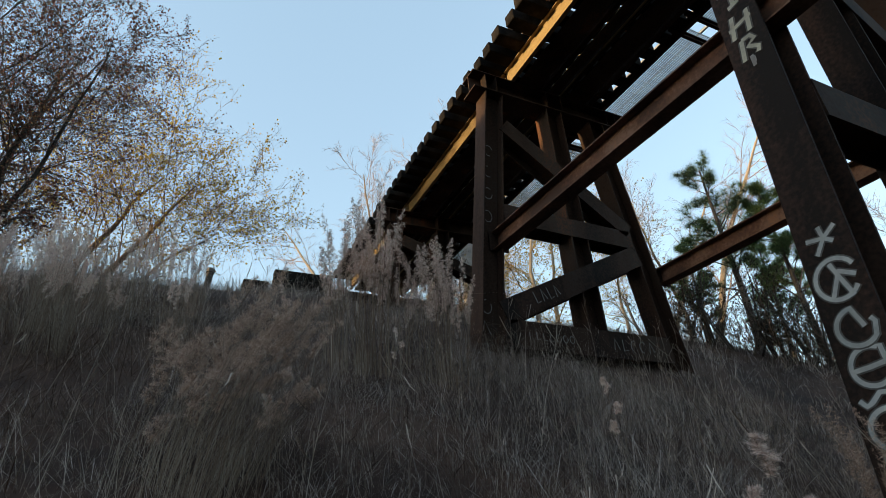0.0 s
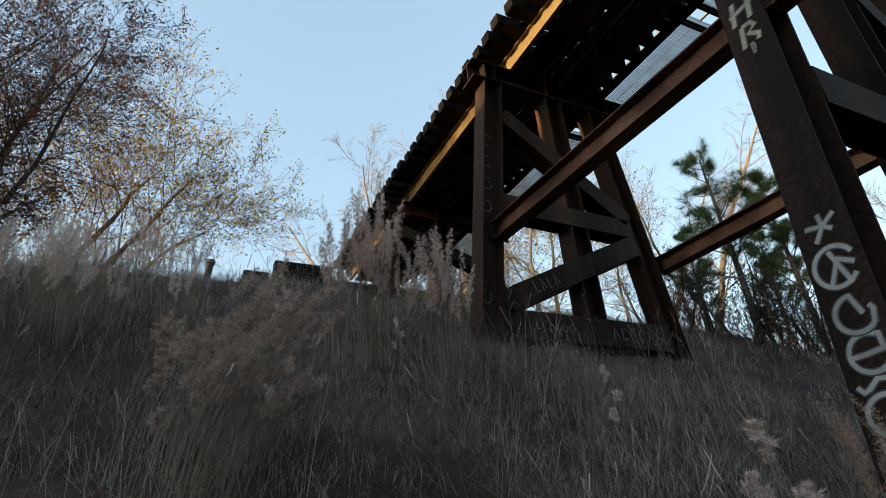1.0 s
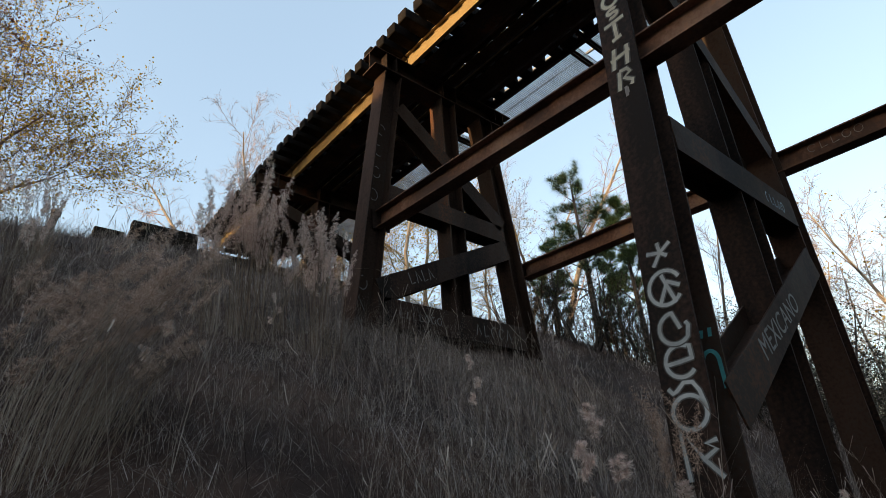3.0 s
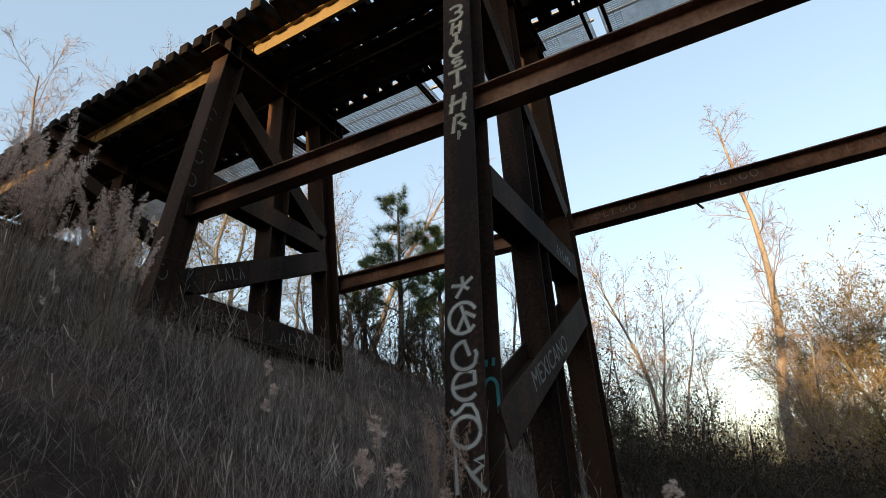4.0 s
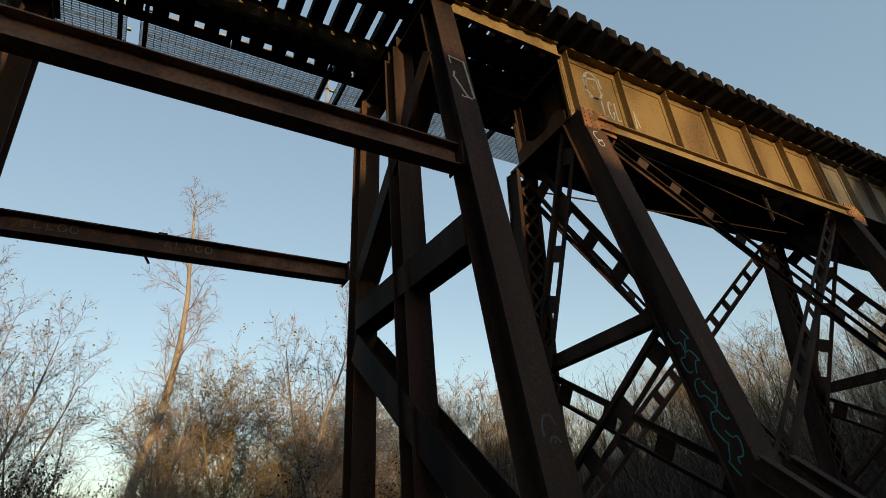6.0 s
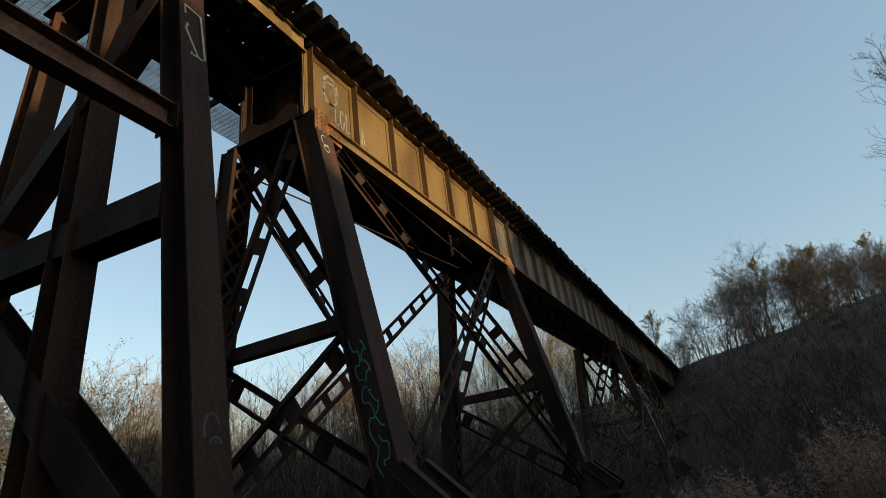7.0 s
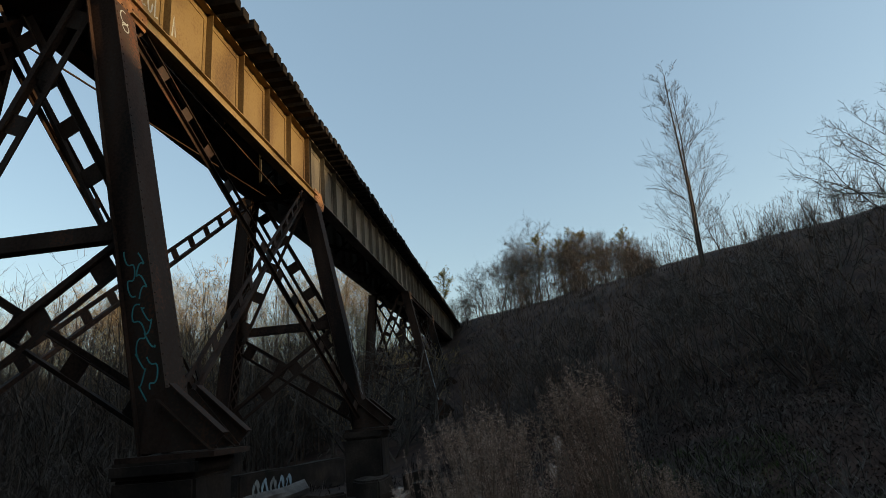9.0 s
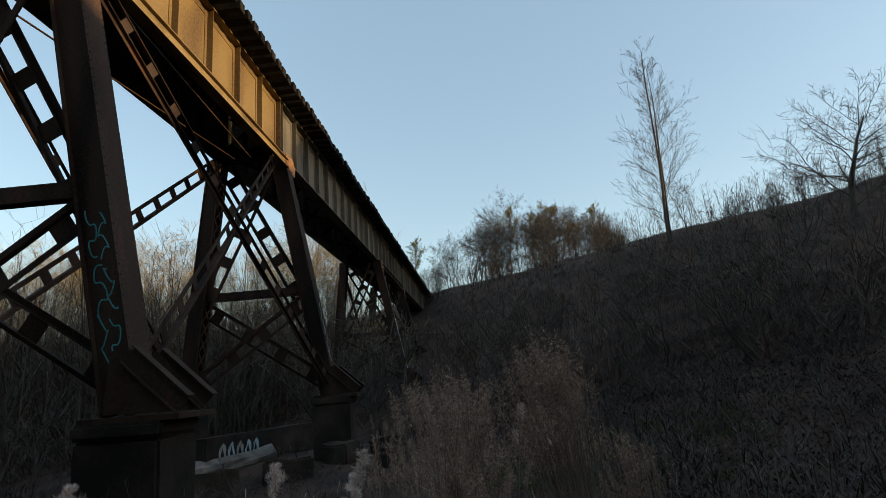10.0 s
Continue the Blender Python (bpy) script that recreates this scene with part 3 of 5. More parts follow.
# ---- plants ----
def leafy(name, stops, rough=0.8, through_light=0.0):
    """A plant surface whose colour differs from blade to blade."""
    m = bpy.data.materials.new(name)
    m.use_nodes = True
    n, l = m.node_tree.nodes, m.node_tree.links
    b = n["Principled BSDF"]
    geo, ramp, tex, mix = n.new("ShaderNodeNewGeometry"), n.new("ShaderNodeValToRGB"), n.new("ShaderNodeTexNoise"), n.new("ShaderNodeMath")
    tex.inputs["Scale"].default_value = 0.8
    l.new(geo.outputs["Position"], tex.inputs[0])
    mix.operation = "MULTIPLY_ADD"
    mix.inputs[1].default_value = 0.6
    l.new(tex.outputs[0], mix.inputs[0])
    half = n.new("ShaderNodeMath")
    half.operation = "MULTIPLY_ADD"
    half.inputs[1].default_value, half.inputs[2].default_value = 0.7, -0.15
    l.new(geo.outputs["Random Per Island"], half.inputs[0])
    l.new(half.outputs[0], mix.inputs[2])
    r = ramp.color_ramp
    while len(r.elements) < len(stops):
        r.elements.new(0.5)
    for e, (p, c) in zip(r.elements, stops):
        e.position, e.color = p, (*c, 1)
    l.new(mix.outputs[0], ramp.inputs[0])
    l.new(ramp.outputs[0], b.inputs["Base Color"])
    b.inputs["Roughness"].default_value = rough
    b.inputs["Specular IOR Level"].default_value = 0.2
    if through_light:
        t, add = n.new("ShaderNodeBsdfTranslucent"), n.new("ShaderNodeMixShader")
        l.new(ramp.outputs[0], t.inputs[0])
        add.inputs[0].default_value = through_light
        l.new(b.outputs[0], add.inputs[1])
        l.new(t.outputs[0], add.inputs[2])
        l.new(add.outputs[0], n["Material Output"].inputs[0])
    return m


THATCH = leafy("dry_thatch", [(0.15, (0.060, 0.043, 0.036)), (0.4, (0.160, 0.122, 0.108)), (0.62, (0.320, 0.268, 0.245)), (0.9, (0.640, 0.560, 0.510))])
STALK = leafy("bleached_stalks", [(0.2, (0.20, 0.152, 0.122)), (0.5, (0.40, 0.325, 0.270)), (0.9, (0.62, 0.53, 0.45))])
BROWN_THATCH = leafy("brown_thatch", [(0.15, (0.034, 0.021, 0.014)), (0.45, (0.085, 0.054, 0.037)), (0.7, (0.16, 0.108, 0.076)), (0.95, (0.30, 0.22, 0.16))])
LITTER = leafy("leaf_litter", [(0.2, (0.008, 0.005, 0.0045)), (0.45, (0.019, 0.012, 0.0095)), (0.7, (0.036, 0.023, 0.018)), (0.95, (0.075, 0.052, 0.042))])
BARK_TAWNY = leafy("tawny_twigs", [(0.2, (0.17, 0.118, 0.06)), (0.6, (0.29, 0.21, 0.11)), (0.95, (0.4, 0.3, 0.16))])
GREEN = leafy("green_blades", [(0.2, (0.03, 0.05, 0.015)), (0.7, (0.07, 0.1, 0.03)), (0.95, (0.12, 0.11, 0.05))])
STRAW = leafy("straw_stems", [(0.2, (0.1530, 0.1017, 0.0745)), (0.5, (0.2550, 0.1908, 0.1428)), (0.9, (0.3672, 0.3122, 0.2484))])
PLUME = leafy("plume_fluff", [(0.2, (0.4801, 0.3421, 0.2892)), (0.5, (0.8126, 0.6158, 0.5287)), (0.9, (0.9000, 0.9000, 0.8098))], 0.95, 0.4)
PLUME_TAN = leafy("tan_plume_fluff", [(0.2, (0.2531, 0.1560, 0.1121)), (0.5, (0.4219, 0.2808, 0.2084)), (0.9, (0.7087, 0.5304, 0.4169))], 0.95, 0.3)
PLUME_RED = leafy("russet_plume_fluff", [(0.2, (0.24, 0.15, 0.11)), (0.5, (0.42, 0.29, 0.22)), (0.9, (0.72, 0.56, 0.46))], 0.95, 0.4)
BARK_PALE = leafy("pale_bark", [(0.2, (0.17, 0.135, 0.105)), (0.6, (0.29, 0.24, 0.19)), (0.95, (0.38, 0.325, 0.265))])
BARK_PINK = leafy("pinkish_twigs", [(0.2, (0.14, 0.098, 0.084)), (0.6, (0.25, 0.185, 0.158)), (0.95, (0.34, 0.27, 0.23))])
BARK_BROWN = leafy("brown_twigs", [(0.2, (0.06, 0.038, 0.026)), (0.6, (0.11, 0.072, 0.05)), (0.95, (0.17, 0.115, 0.08))])
BARK_DARK = leafy("dark_bark", [(0.2, (0.035, 0.028, 0.024)), (0.6, (0.075, 0.062, 0.052)), (0.95, (0.12, 0.1, 0.085))])
LEAF_RED = leafy("brown_red_leaves", [(0.2, (0.07, 0.03, 0.027)), (0.6, (0.16, 0.068, 0.05)), (0.95, (0.2, 0.14, 0.07))], 0.7, 0.35)
LEAF_GOLD = leafy("yellow_leaves", [(0.2, (0.22, 0.14, 0.025)), (0.6, (0.38, 0.25, 0.045)), (0.95, (0.3, 0.25, 0.06))], 0.7, 0.4)
LEAF_OLIVE = leafy("olive_gold_leaves", [(0.2, (0.1375, 0.1035, 0.0300)), (0.6, (0.2750, 0.1955, 0.0500)), (0.95, (0.3750, 0.2530, 0.0800))], 0.7, 0.3)
LEAF_DARK = leafy("evergreen_leaves", [(0.2, (0.016, 0.014, 0.009)), (0.5, (0.03, 0.032, 0.016)), (0.75, (0.055, 0.036, 0.022)), (0.95, (0.09, 0.07, 0.03))], 0.6, 0.15)
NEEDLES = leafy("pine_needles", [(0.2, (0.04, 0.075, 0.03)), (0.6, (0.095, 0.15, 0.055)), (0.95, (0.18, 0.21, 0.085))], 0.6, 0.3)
# needle green turned to gold to put low sun on the far pines
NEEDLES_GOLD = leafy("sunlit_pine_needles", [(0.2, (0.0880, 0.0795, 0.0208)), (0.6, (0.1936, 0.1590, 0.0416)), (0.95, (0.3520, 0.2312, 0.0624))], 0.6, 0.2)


def raw_part(name, verts, faces, mat, parent=None, smooth=False):
    me = bpy.data.meshes.new(name)
    me.from_pydata(verts, [], faces)
    me.materials.append(mat)
    if smooth:
        me.polygons.foreach_set("use_smooth", [True] * len(faces))
    ob = new(name, me)
    if parent is not None:
        ob.parent = parent
    return ob


rng = np.random.default_rng(11)


def blades(name, xy, z, tall, wide, lean, mat, label, heading):
    """Many curved grass blades in one mesh: place, root height, length, width, lean and heading of each, as arrays."""
    n = len(z)
    az = rng.uniform(0, 2 * np.pi, n)
    side = np.stack([np.cos(az), np.sin(az), 0 * az], 1) * wide[:, None] / 2
    out = np.stack([np.cos(heading), np.sin(heading), 0 * heading], 1) * (lean * tall)[:, None]
    root = np.stack([xy[:, 0], xy[:, 1], z - 0.03], 1)
    up = np.zeros((n, 3))
    up[:, 2] = tall
    mid, tip = root + up * (0.6 - 0.12 * np.minimum(1.5, lean))[:, None] + out * 0.35, root + up * (1 - 0.5 * np.minimum(1.6, lean))[:, None] + out
    v = np.stack([root - side, root + side, mid - side * 0.8, mid + side * 0.8, tip], 1).reshape(-1, 3)
    b = np.arange(n)[:, None] * 5
    tri = np.concatenate([b + [0, 1, 3], b + [0, 3, 2], b + [2, 3, 4]], 1).reshape(-1, 3)
    me = bpy.data.meshes.new(name)
    me.vertices.add(len(v))
    me.vertices.foreach_set("co", v.ravel().astype(np.float32))
    me.loops.add(tri.size)
    me.loops.foreach_set("vertex_index", tri.ravel().astype(np.int32))
    me.polygons.add(len(tri))
    me.polygons.foreach_set("loop_start", np.arange(0, tri.size, 3, dtype=np.int32))
    me.polygons.foreach_set("loop_total", np.full(len(tri), 3, dtype=np.int32))
    me.update()
    me.validate()
    me.materials.append(mat)
    return tagged(new(name, me), label, "grass", kind="stuff")


def patch(x, y, s=0.45, o=0.0):
    return noise.noise(Vector((x * s, y * s, 5.5 + o)))


def clear(x, y):
    return math.hypot(x - 0.12, y - 0.05) > 0.75


def field(n, x0, x1, y0, y1, tall, wide, lean, mat, name, label, keep, tuft=0.12, each=22):
    """Grass in uneven tufts: each tuft has its own height and falls outward from its middle."""
    k = n // each
    mid = np.stack([rng.uniform(x0, x1, k), rng.uniform(y0, y1, k)], 1)
    mid = mid[np.array([keep(x, y) for x, y in mid])]
    k = len(mid)
    size = rng.uniform(0.5, 1.4, k) * np.array([1 + 0.6 * patch(x, y, 0.9) for x, y in mid])
    who = np.repeat(np.arange(k), each)
    a, q = rng.uniform(0, 2 * np.pi, len(who)), np.abs(rng.normal(0, tuft, len(who)))
    xy = mid[who] + np.stack([np.cos(a) * q, np.sin(a) * q], 1)
    z = np.array([height(x, y) for x, y in xy])
    fall = rng.uniform(0, 2 * np.pi, k)[who]
    heading = np.where(rng.random(len(who)) < 0.5, rng.uniform(0, 2 * np.pi, len(who)), np.where(rng.random(len(who)) < 0.5, a + rng.normal(0, 0.6, len(who)), fall + rng.normal(0, 0.6, len(who))))
    blades(name, xy, z, rng.uniform(*tall, len(who)) * size[who], rng.uniform(*wide, len(who)), rng.uniform(*lean, len(who)) ** 1.2, mat, label, heading)


near_north = lambda x, y: clear(x, y) and math.hypot(x, y) < 7.5 and y > -1.6
brown_side = lambda x, y: math.atan2(x, y) < 0.17 + 0.35 * patch(x, y, 0.6, 7)
field(120000, -5, 7.4, -1.5, 7.4, (0.09, 0.34), (0.0013, 0.0034), (0.4, 2.1), THATCH, "embankment_thatch", "matted grey dry grass on the embankment", lambda x, y: near_north(x, y) and (not brown_side(x, y) or patch(x, y, 1.4, 2) > 0.15), 0.14, 26)
field(60000, -5, 4, -1.5, 7.4, (0.1, 0.4), (0.0014, 0.0038), (0.3, 1.9), BROWN_THATCH, "brown_thatch_grass", "matted dark brown grass and litter on the embankment", lambda x, y: near_north(x, y) and brown_side(x, y), 0.15, 22)
field(30000, -5, 7.4, -0.5, 7.4, (0.22, 0.62), (0.0009, 0.002), (0.1, 1.4), STALK, "embankment_grass", "thin bleached grass stalks on the embankment", lambda x, y: near_north(x, y) and patch(x, y, 0.7, 3) > -0.25 and math.hypot(x, y) > 1.4, 0.16, 11)
far_north = lambda x, y: math.hypot(x, y) >= 7.2
field(70000, -14, 13, -1, 16, (0.12, 0.36), (0.004, 0.009), (0.3, 1.6), THATCH, "upper_thatch", "matted dry grass on the upper slope", far_north, 0.2)
field(9000, -17, 4, 4, 16, (0.2, 0.5), (0.003, 0.006), (0.1, 1.1), STALK, "upper_grass", "thin bleached stalks along the top of the slope", lambda x, y: far_north(x, y) and x < 2.5, 0.25, 9)
floor_ok = lambda x, y: clear(x, y) and not (2.0 < x < 9 and (-6.3 < y < -4.7 or -13.5 < y < -12))
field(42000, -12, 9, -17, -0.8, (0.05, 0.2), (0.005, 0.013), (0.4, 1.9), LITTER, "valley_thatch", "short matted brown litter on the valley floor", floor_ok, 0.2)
field(2600, -12, 9, -17, -3, (0.12, 0.45), (0.003, 0.007), (0.5, 1.9), THATCH, "valley_stalks", "scattered dry stalks on the valley floor", floor_ok, 0.4, 5)
field(26000, -4.6, 0.6, -12.6, -8.4, (0.05, 0.16), (0.005, 0.01), (0.1, 0.9), GREEN, "green_grass", "low green grass on the valley floor", lambda x, y: patch(x, y, 0.5, 9) > -0.2)
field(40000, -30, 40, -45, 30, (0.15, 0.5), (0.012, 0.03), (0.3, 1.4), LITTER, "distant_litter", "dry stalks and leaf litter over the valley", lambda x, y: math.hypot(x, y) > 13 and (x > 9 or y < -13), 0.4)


def leaf_carpet(n, keep, x0, x1, y0, y1, mat, name, label):
    """Fallen leaves lying loosely on the ground."""
    xy = np.stack([rng.uniform(x0, x1, n), rng.uniform(y0, y1, n)], 1)
    v, f = [], []
    for x, y in xy:
        if not keep(x, y):
            continue
        z, s, a = height(x, y) + rng.uniform(0.005, 0.05), rng.uniform(0.012, 0.032), rng.uniform(0, 6.283)
        c, d, u, w = math.cos(a) * s, math.sin(a) * s, rng.normal(0, 0.5) * s, rng.normal(0, 0.5) * s
        b = len(v)
        v.extend([(x - c, y - d, z - u), (x + d * 0.6, y - c * 0.6, z + w), (x + c, y + d, z + u), (x - d * 0.6, y + c * 0.6, z - w)])
        f.append((b, b + 1, b + 2, b + 3))
    return tagged(raw_part(name, v, f, mat), label, "leaf litter", kind="stuff")


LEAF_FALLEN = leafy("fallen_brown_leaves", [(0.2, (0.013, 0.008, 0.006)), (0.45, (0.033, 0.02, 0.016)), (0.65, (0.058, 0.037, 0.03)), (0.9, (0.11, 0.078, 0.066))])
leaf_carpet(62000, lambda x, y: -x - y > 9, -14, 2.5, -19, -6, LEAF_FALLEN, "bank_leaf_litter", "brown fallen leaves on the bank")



def ribbon(v, f, pts, w0, w1, across):
    b, n = len(v), len(pts)
    for i, p in enumerate(pts):
        w = w0 + (w1 - w0) * i / (n - 1)
        v.extend([tuple(p - across * w / 2), tuple(p + across * w / 2)])
    f.extend((b + 2 * i, b + 2 * i + 1, b + 2 * i + 3, b + 2 * i + 2) for i in range(n - 1))


def plume_clump(seed, stems, tall, wind, head, fat, foot, hairs=120, low=0.7, foliage=4, fluff=None, thick=1.0, label="clump of dry plume grass with fluffy pinkish-grey heads"):
    """A clump of plume grass: straw stems, arching blades at the foot and fluffy heads. head: share of the stem that bears fluff."""
    r = random.Random(seed)
    c = thing("plume_grass", label, "grass clump", "plume grasses")
    sv, sf, pv, pf, bv, bf = [], [], [], [], [], []
    gust = Vector((wind[0], wind[1], 0))
    for _ in range(stems):
        a, q = r.uniform(0, 6.283), foot * r.random() ** 0.6
        p = Vector((math.cos(a) * q, math.sin(a) * q, -0.03))
        h = tall * r.uniform(low, 1.05)
        lean = Vector((math.cos(a), math.sin(a), 0)) * r.uniform(0.0, 0.12) + gust * r.uniform(0.6, 1.3)
        pts = [p + Vector((0, 0, h * t)) + lean * (h * t * t) for t in (0, 0.3, 0.6, 0.85, 1.0)]
        across = Vector((math.cos(a + 1.3), math.sin(a + 1.3), 0))
        ribbon(sv, sf, pts, 0.0025 * thick, 0.0013 * thick, across)
        ribbon(sv, sf, pts, 0.0025 * thick, 0.0013 * thick, across.cross(Vector((0, 0, 1))))
        L = r.uniform(*head) * h
        d = (Vector((0, 0, 1)) + lean * 2).normalized()
        nod = gust * 0.6 + Vector((r.gauss(0, 0.12), r.gauss(0, 0.12), 0))
        puffs = max(8, int(L / (fat * 0.22)))
        for m in range(puffs):
            t = (m + r.random()) / puffs
            w = fat * (0.35 + 0.65 * math.sin(math.pi * min(1, t * 0.8 + 0.15)))
            b = r.uniform(0, 6.283)
            mid = pts[-1] + d * (L * (t - 0.9)) + nod * (L * t * t * 0.6) + Vector((math.cos(b), math.sin(b), 0.4)) * w * r.uniform(0.1, 0.7)
            for k in range(hairs // puffs):
                o = Vector((r.gauss(0, 1), r.gauss(0, 1), r.gauss(0.35, 0.9))).normalized()
                e = mid + o * w * r.uniform(0.0, 0.35)
                tip = e + (o + nod * 0.4) * w * r.uniform(0.25, 0.65)
                s = o.orthogonal().normalized() * r.uniform(0.0006, 0.0014) * thick
                i = len(pv)
                pv.extend([tuple(e - s), tuple(e + s), tuple(tip)])
                pf.append((i, i + 1, i + 2))
    for _ in range(int(stems * foliage)):
        a = r.uniform(0, 6.283)
        p = Vector((math.cos(a), math.sin(a), 0)) * foot * r.random() + Vector((0, 0, -0.03))
        h = tall * r.uniform(0.25, 0.7)
        o = (Vector((math.cos(a), math.sin(a), 0)) * r.uniform(0.1, 0.6) + gust * 1.2) * h
        pts = [p, p + Vector((0, 0, h * 0.5)) + o * 0.25, p + Vector((0, 0, h * 0.82)) + o * 0.65, p + Vector((0, 0, h * 0.78)) + o * 1.15]
        ribbon(bv, bf, pts, 0.0022 * thick, 0.0008 * thick, Vector((-math.sin(a), math.cos(a), 0)))
    tagged(raw_part("stem", sv, sf, STRAW, c), kind="stuff")
    if bv:
        tagged(raw_part("foliage", bv, bf, STRAW, c), kind="stuff")
    tagged(raw_part("plume", pv, pf, fluff or PLUME, c), kind="stuff")
    return c


CLUMPS = [
    plume_clump(1, 10, 1.7, (0.0, 0.0), (0.24, 0.36), 0.06, 0.13, 620, 0.6, 1.0, None, 2.4),
    plume_clump(2, 40, 1.4, (0.05, -0.03), (0.12, 0.2), 0.035, 0.2, 130, 0.5, 2, PLUME_TAN, 1.7),
    plume_clump(3, 18, 0.9, (0.34, 0.05), (0.2, 0.28), 0.05, 0.22, 700, 0.5, 6, PLUME_RED, 1.15, "leaning clump of russet dry grass with feathery heads"),
    plume_clump(4, 3, 1.2, (0.02, 0.02), (0.09, 0.16), 0.05, 0.08, 1300, 0.62, 0, None, 1.3, "few dry weed stems with fluffy grey seed heads"),
    plume_clump(5, 52, 1.5, (0.12, 0.0), (0.12, 0.18), 0.035, 0.11, 130, 0.66, 2, PLUME_TAN, 1.8, "upright clump of tan plume grass bending in the wind"),
    plume_clump(6, 4, 1.1, (-0.06, 0.02), (0.25, 0.35), 0.035, 0.05, 700, 0.75, 1, PLUME_TAN, 1.1)]
used = set()
def put_clump(kind, x, y, size=1.0, turn=0.0):
    m = pose(x, y, height(x, y), 0, 0, turn)
    if kind in used:
        ob = copy_thing(CLUMPS[kind], m)
    else:
        ob = CLUMPS[kind]
        ob.matrix_world = m
        used.add(kind)
    ob.scale = (size, size, size)
    return ob


def clump_at(kind, az, dist, size, turn=0.0):
    put_clump(kind, 0.12 + dist * math.sin(radians(az)), 0.05 + dist * math.cos(radians(az)), size, turn)


for kind, az, dist, size, turn in (
        (0, 17.8, 4.8, 0.84, 0), (0, 19.6, 4.9, 0.94, 130), (0, 21.2, 4.8, 1.0, 70), (0, 20.4, 5.1, 0.95, 20), (0, 22.3, 4.9, 0.92, 300), (0, 16.5, 5.1, 0.8, 200), (0, 26.6, 4.9, 0.82, 250), (0, 27.4, 5.1, 0.8, 140), (0, 28.2, 4.8, 0.74, 10), (0, 29.6, 4.9, 0.66, 80), (0, 24.0, 5.3, 0.62, 160), (3, 12.5, 4.6, 0.7, 30),
        (2, 6.0, 2.55, 0.95, 5), (2, 8.0, 2.7, 1.0, -12), (2, 4.5, 2.9, 0.95, 8), (2, 9.5, 2.95, 0.85, 0),
        (3, 14.0, 2.7, 0.66, 0), (3, 13.0, 4.4, 0.6, 60), (3, 24.0, 4.2, 0.5, 10), (3, 55.7, 2.2, 0.84, 0), (3, 53.5, 2.0, 0.74, 70), (3, 58.5, 2.15, 0.66, 150), (5, 60.8, 2.7, 0.95, 0), (5, 59.6, 2.6, 0.85, 90), (3, 44.0, 3.4, 0.6, 40),
        (3, 83.0, 4.2, 1.0, 0), (3, 80.4, 4.6, 0.85, 100), (3, 71.0, 3.4, 0.6, 200),
        (1, 161.0, 3.5, 0.6, 0), (1, 164.0, 3.6, 0.66, 30), (1, 167.5, 3.3, 0.66, 120), (1, 170.5, 3.7, 0.78, 60), (1, 173.5, 3.1, 1.0, 200), (4, 177.0, 3.4, 1.14, 20), (4, 173.4, 3.9, 1.08, 0), (1, 178.8, 3.5, 1.05, 260), (4, 175.8, 3.7, 1.12, 40), (1, 172.0, 4.0, 0.9, 0),
        (3, 157.8, 3.4, 1.12, 20), (3, 164.6, 3.5, 1.15, 50), (3, 166.0, 3.3, 1.05, 190), (3, 171.8, 3.4, 1.1, 80), (5, 147.9, 3.2, 1.0, 40), (5, 149.5, 3.0, 0.9, 160),
        (4, -172.8, 3.6, 1.26, 5), (4, -174.2, 3.7, 1.22, 15), (4, -173.2, 3.8, 1.2, -8), (4, -168.2, 4.0, 0.86, 0), (4, -166.4, 4.1, 0.8, 15),
        (4, 178.2, 3.3, 1.1, 60), (4, 174.8, 3.3, 1.08, 140), (3, 143.3, 3.0, 1.14, 0), (3, 147.5, 3.4, 0.98, 60), (3, 138.0, 3.0, 1.0, 0), (3, 152.0, 3.6, 0.95, 0), (3, 156.0, 3.2, 0.95, 100), (3, -178.0, 6.0, 1.2, 0), (1, 169.0, 6.5, 0.9, 0)):
    clump_at(kind, az, dist, size, turn)
for k in range(46):
    clump_at(random.choice((0, 0, 1)), random.uniform(-22, 3.5), random.uniform(4.6, 7.2), random.uniform(0.42, 0.66), random.uniform(0, 360))


def weeds(n, x0, x1, y0, y1, tall, keep, name, label):
    """Thin dead weed skeletons with short side twigs, scattered."""
    v, f = [], []
    r = random.Random(77)
    for _ in range(n):
        x, y = r.uniform(x0, x1), r.uniform(y0, y1)
        if not keep(x, y):
            continue
        p, h = Vector((x, y, height(x, y) - 0.02)), r.uniform(*tall)
        d = Vector((r.gauss(0, 0.16), r.gauss(0, 0.16), 1)) * h
        bend = Vector((r.gauss(0, 0.1), r.gauss(0, 0.1), 0)) * h
        line = [p + d * t + bend * (t * t) for t in (0, 0.35, 0.7, 1)]
        a = r.uniform(0, 6.283)
        s = Vector((math.cos(a), math.sin(a), 0))
        ribbon(v, f, line, 0.004, 0.0015, s)
        ribbon(v, f, line, 0.004, 0.0015, Vector((-s.y, s.x, 0)))
        for k in range(r.randint(3, 8)):
            t = r.uniform(0.35, 1.0)
            q = p + d * t + bend * (t * t)
            b = r.uniform(0, 6.283)
            e = q + Vector((math.cos(b), math.sin(b), r.uniform(0.6, 1.6))) * h * r.uniform(0.06, 0.16)
            ribbon(v, f, [q, (q + e) / 2 + Vector((0, 0, -0.01)), e], 0.003, 0.006, Vector((-math.sin(b), math.cos(b), 0)))
    return tagged(raw_part(name, v, f, STALK), label, "weeds", kind="stuff")


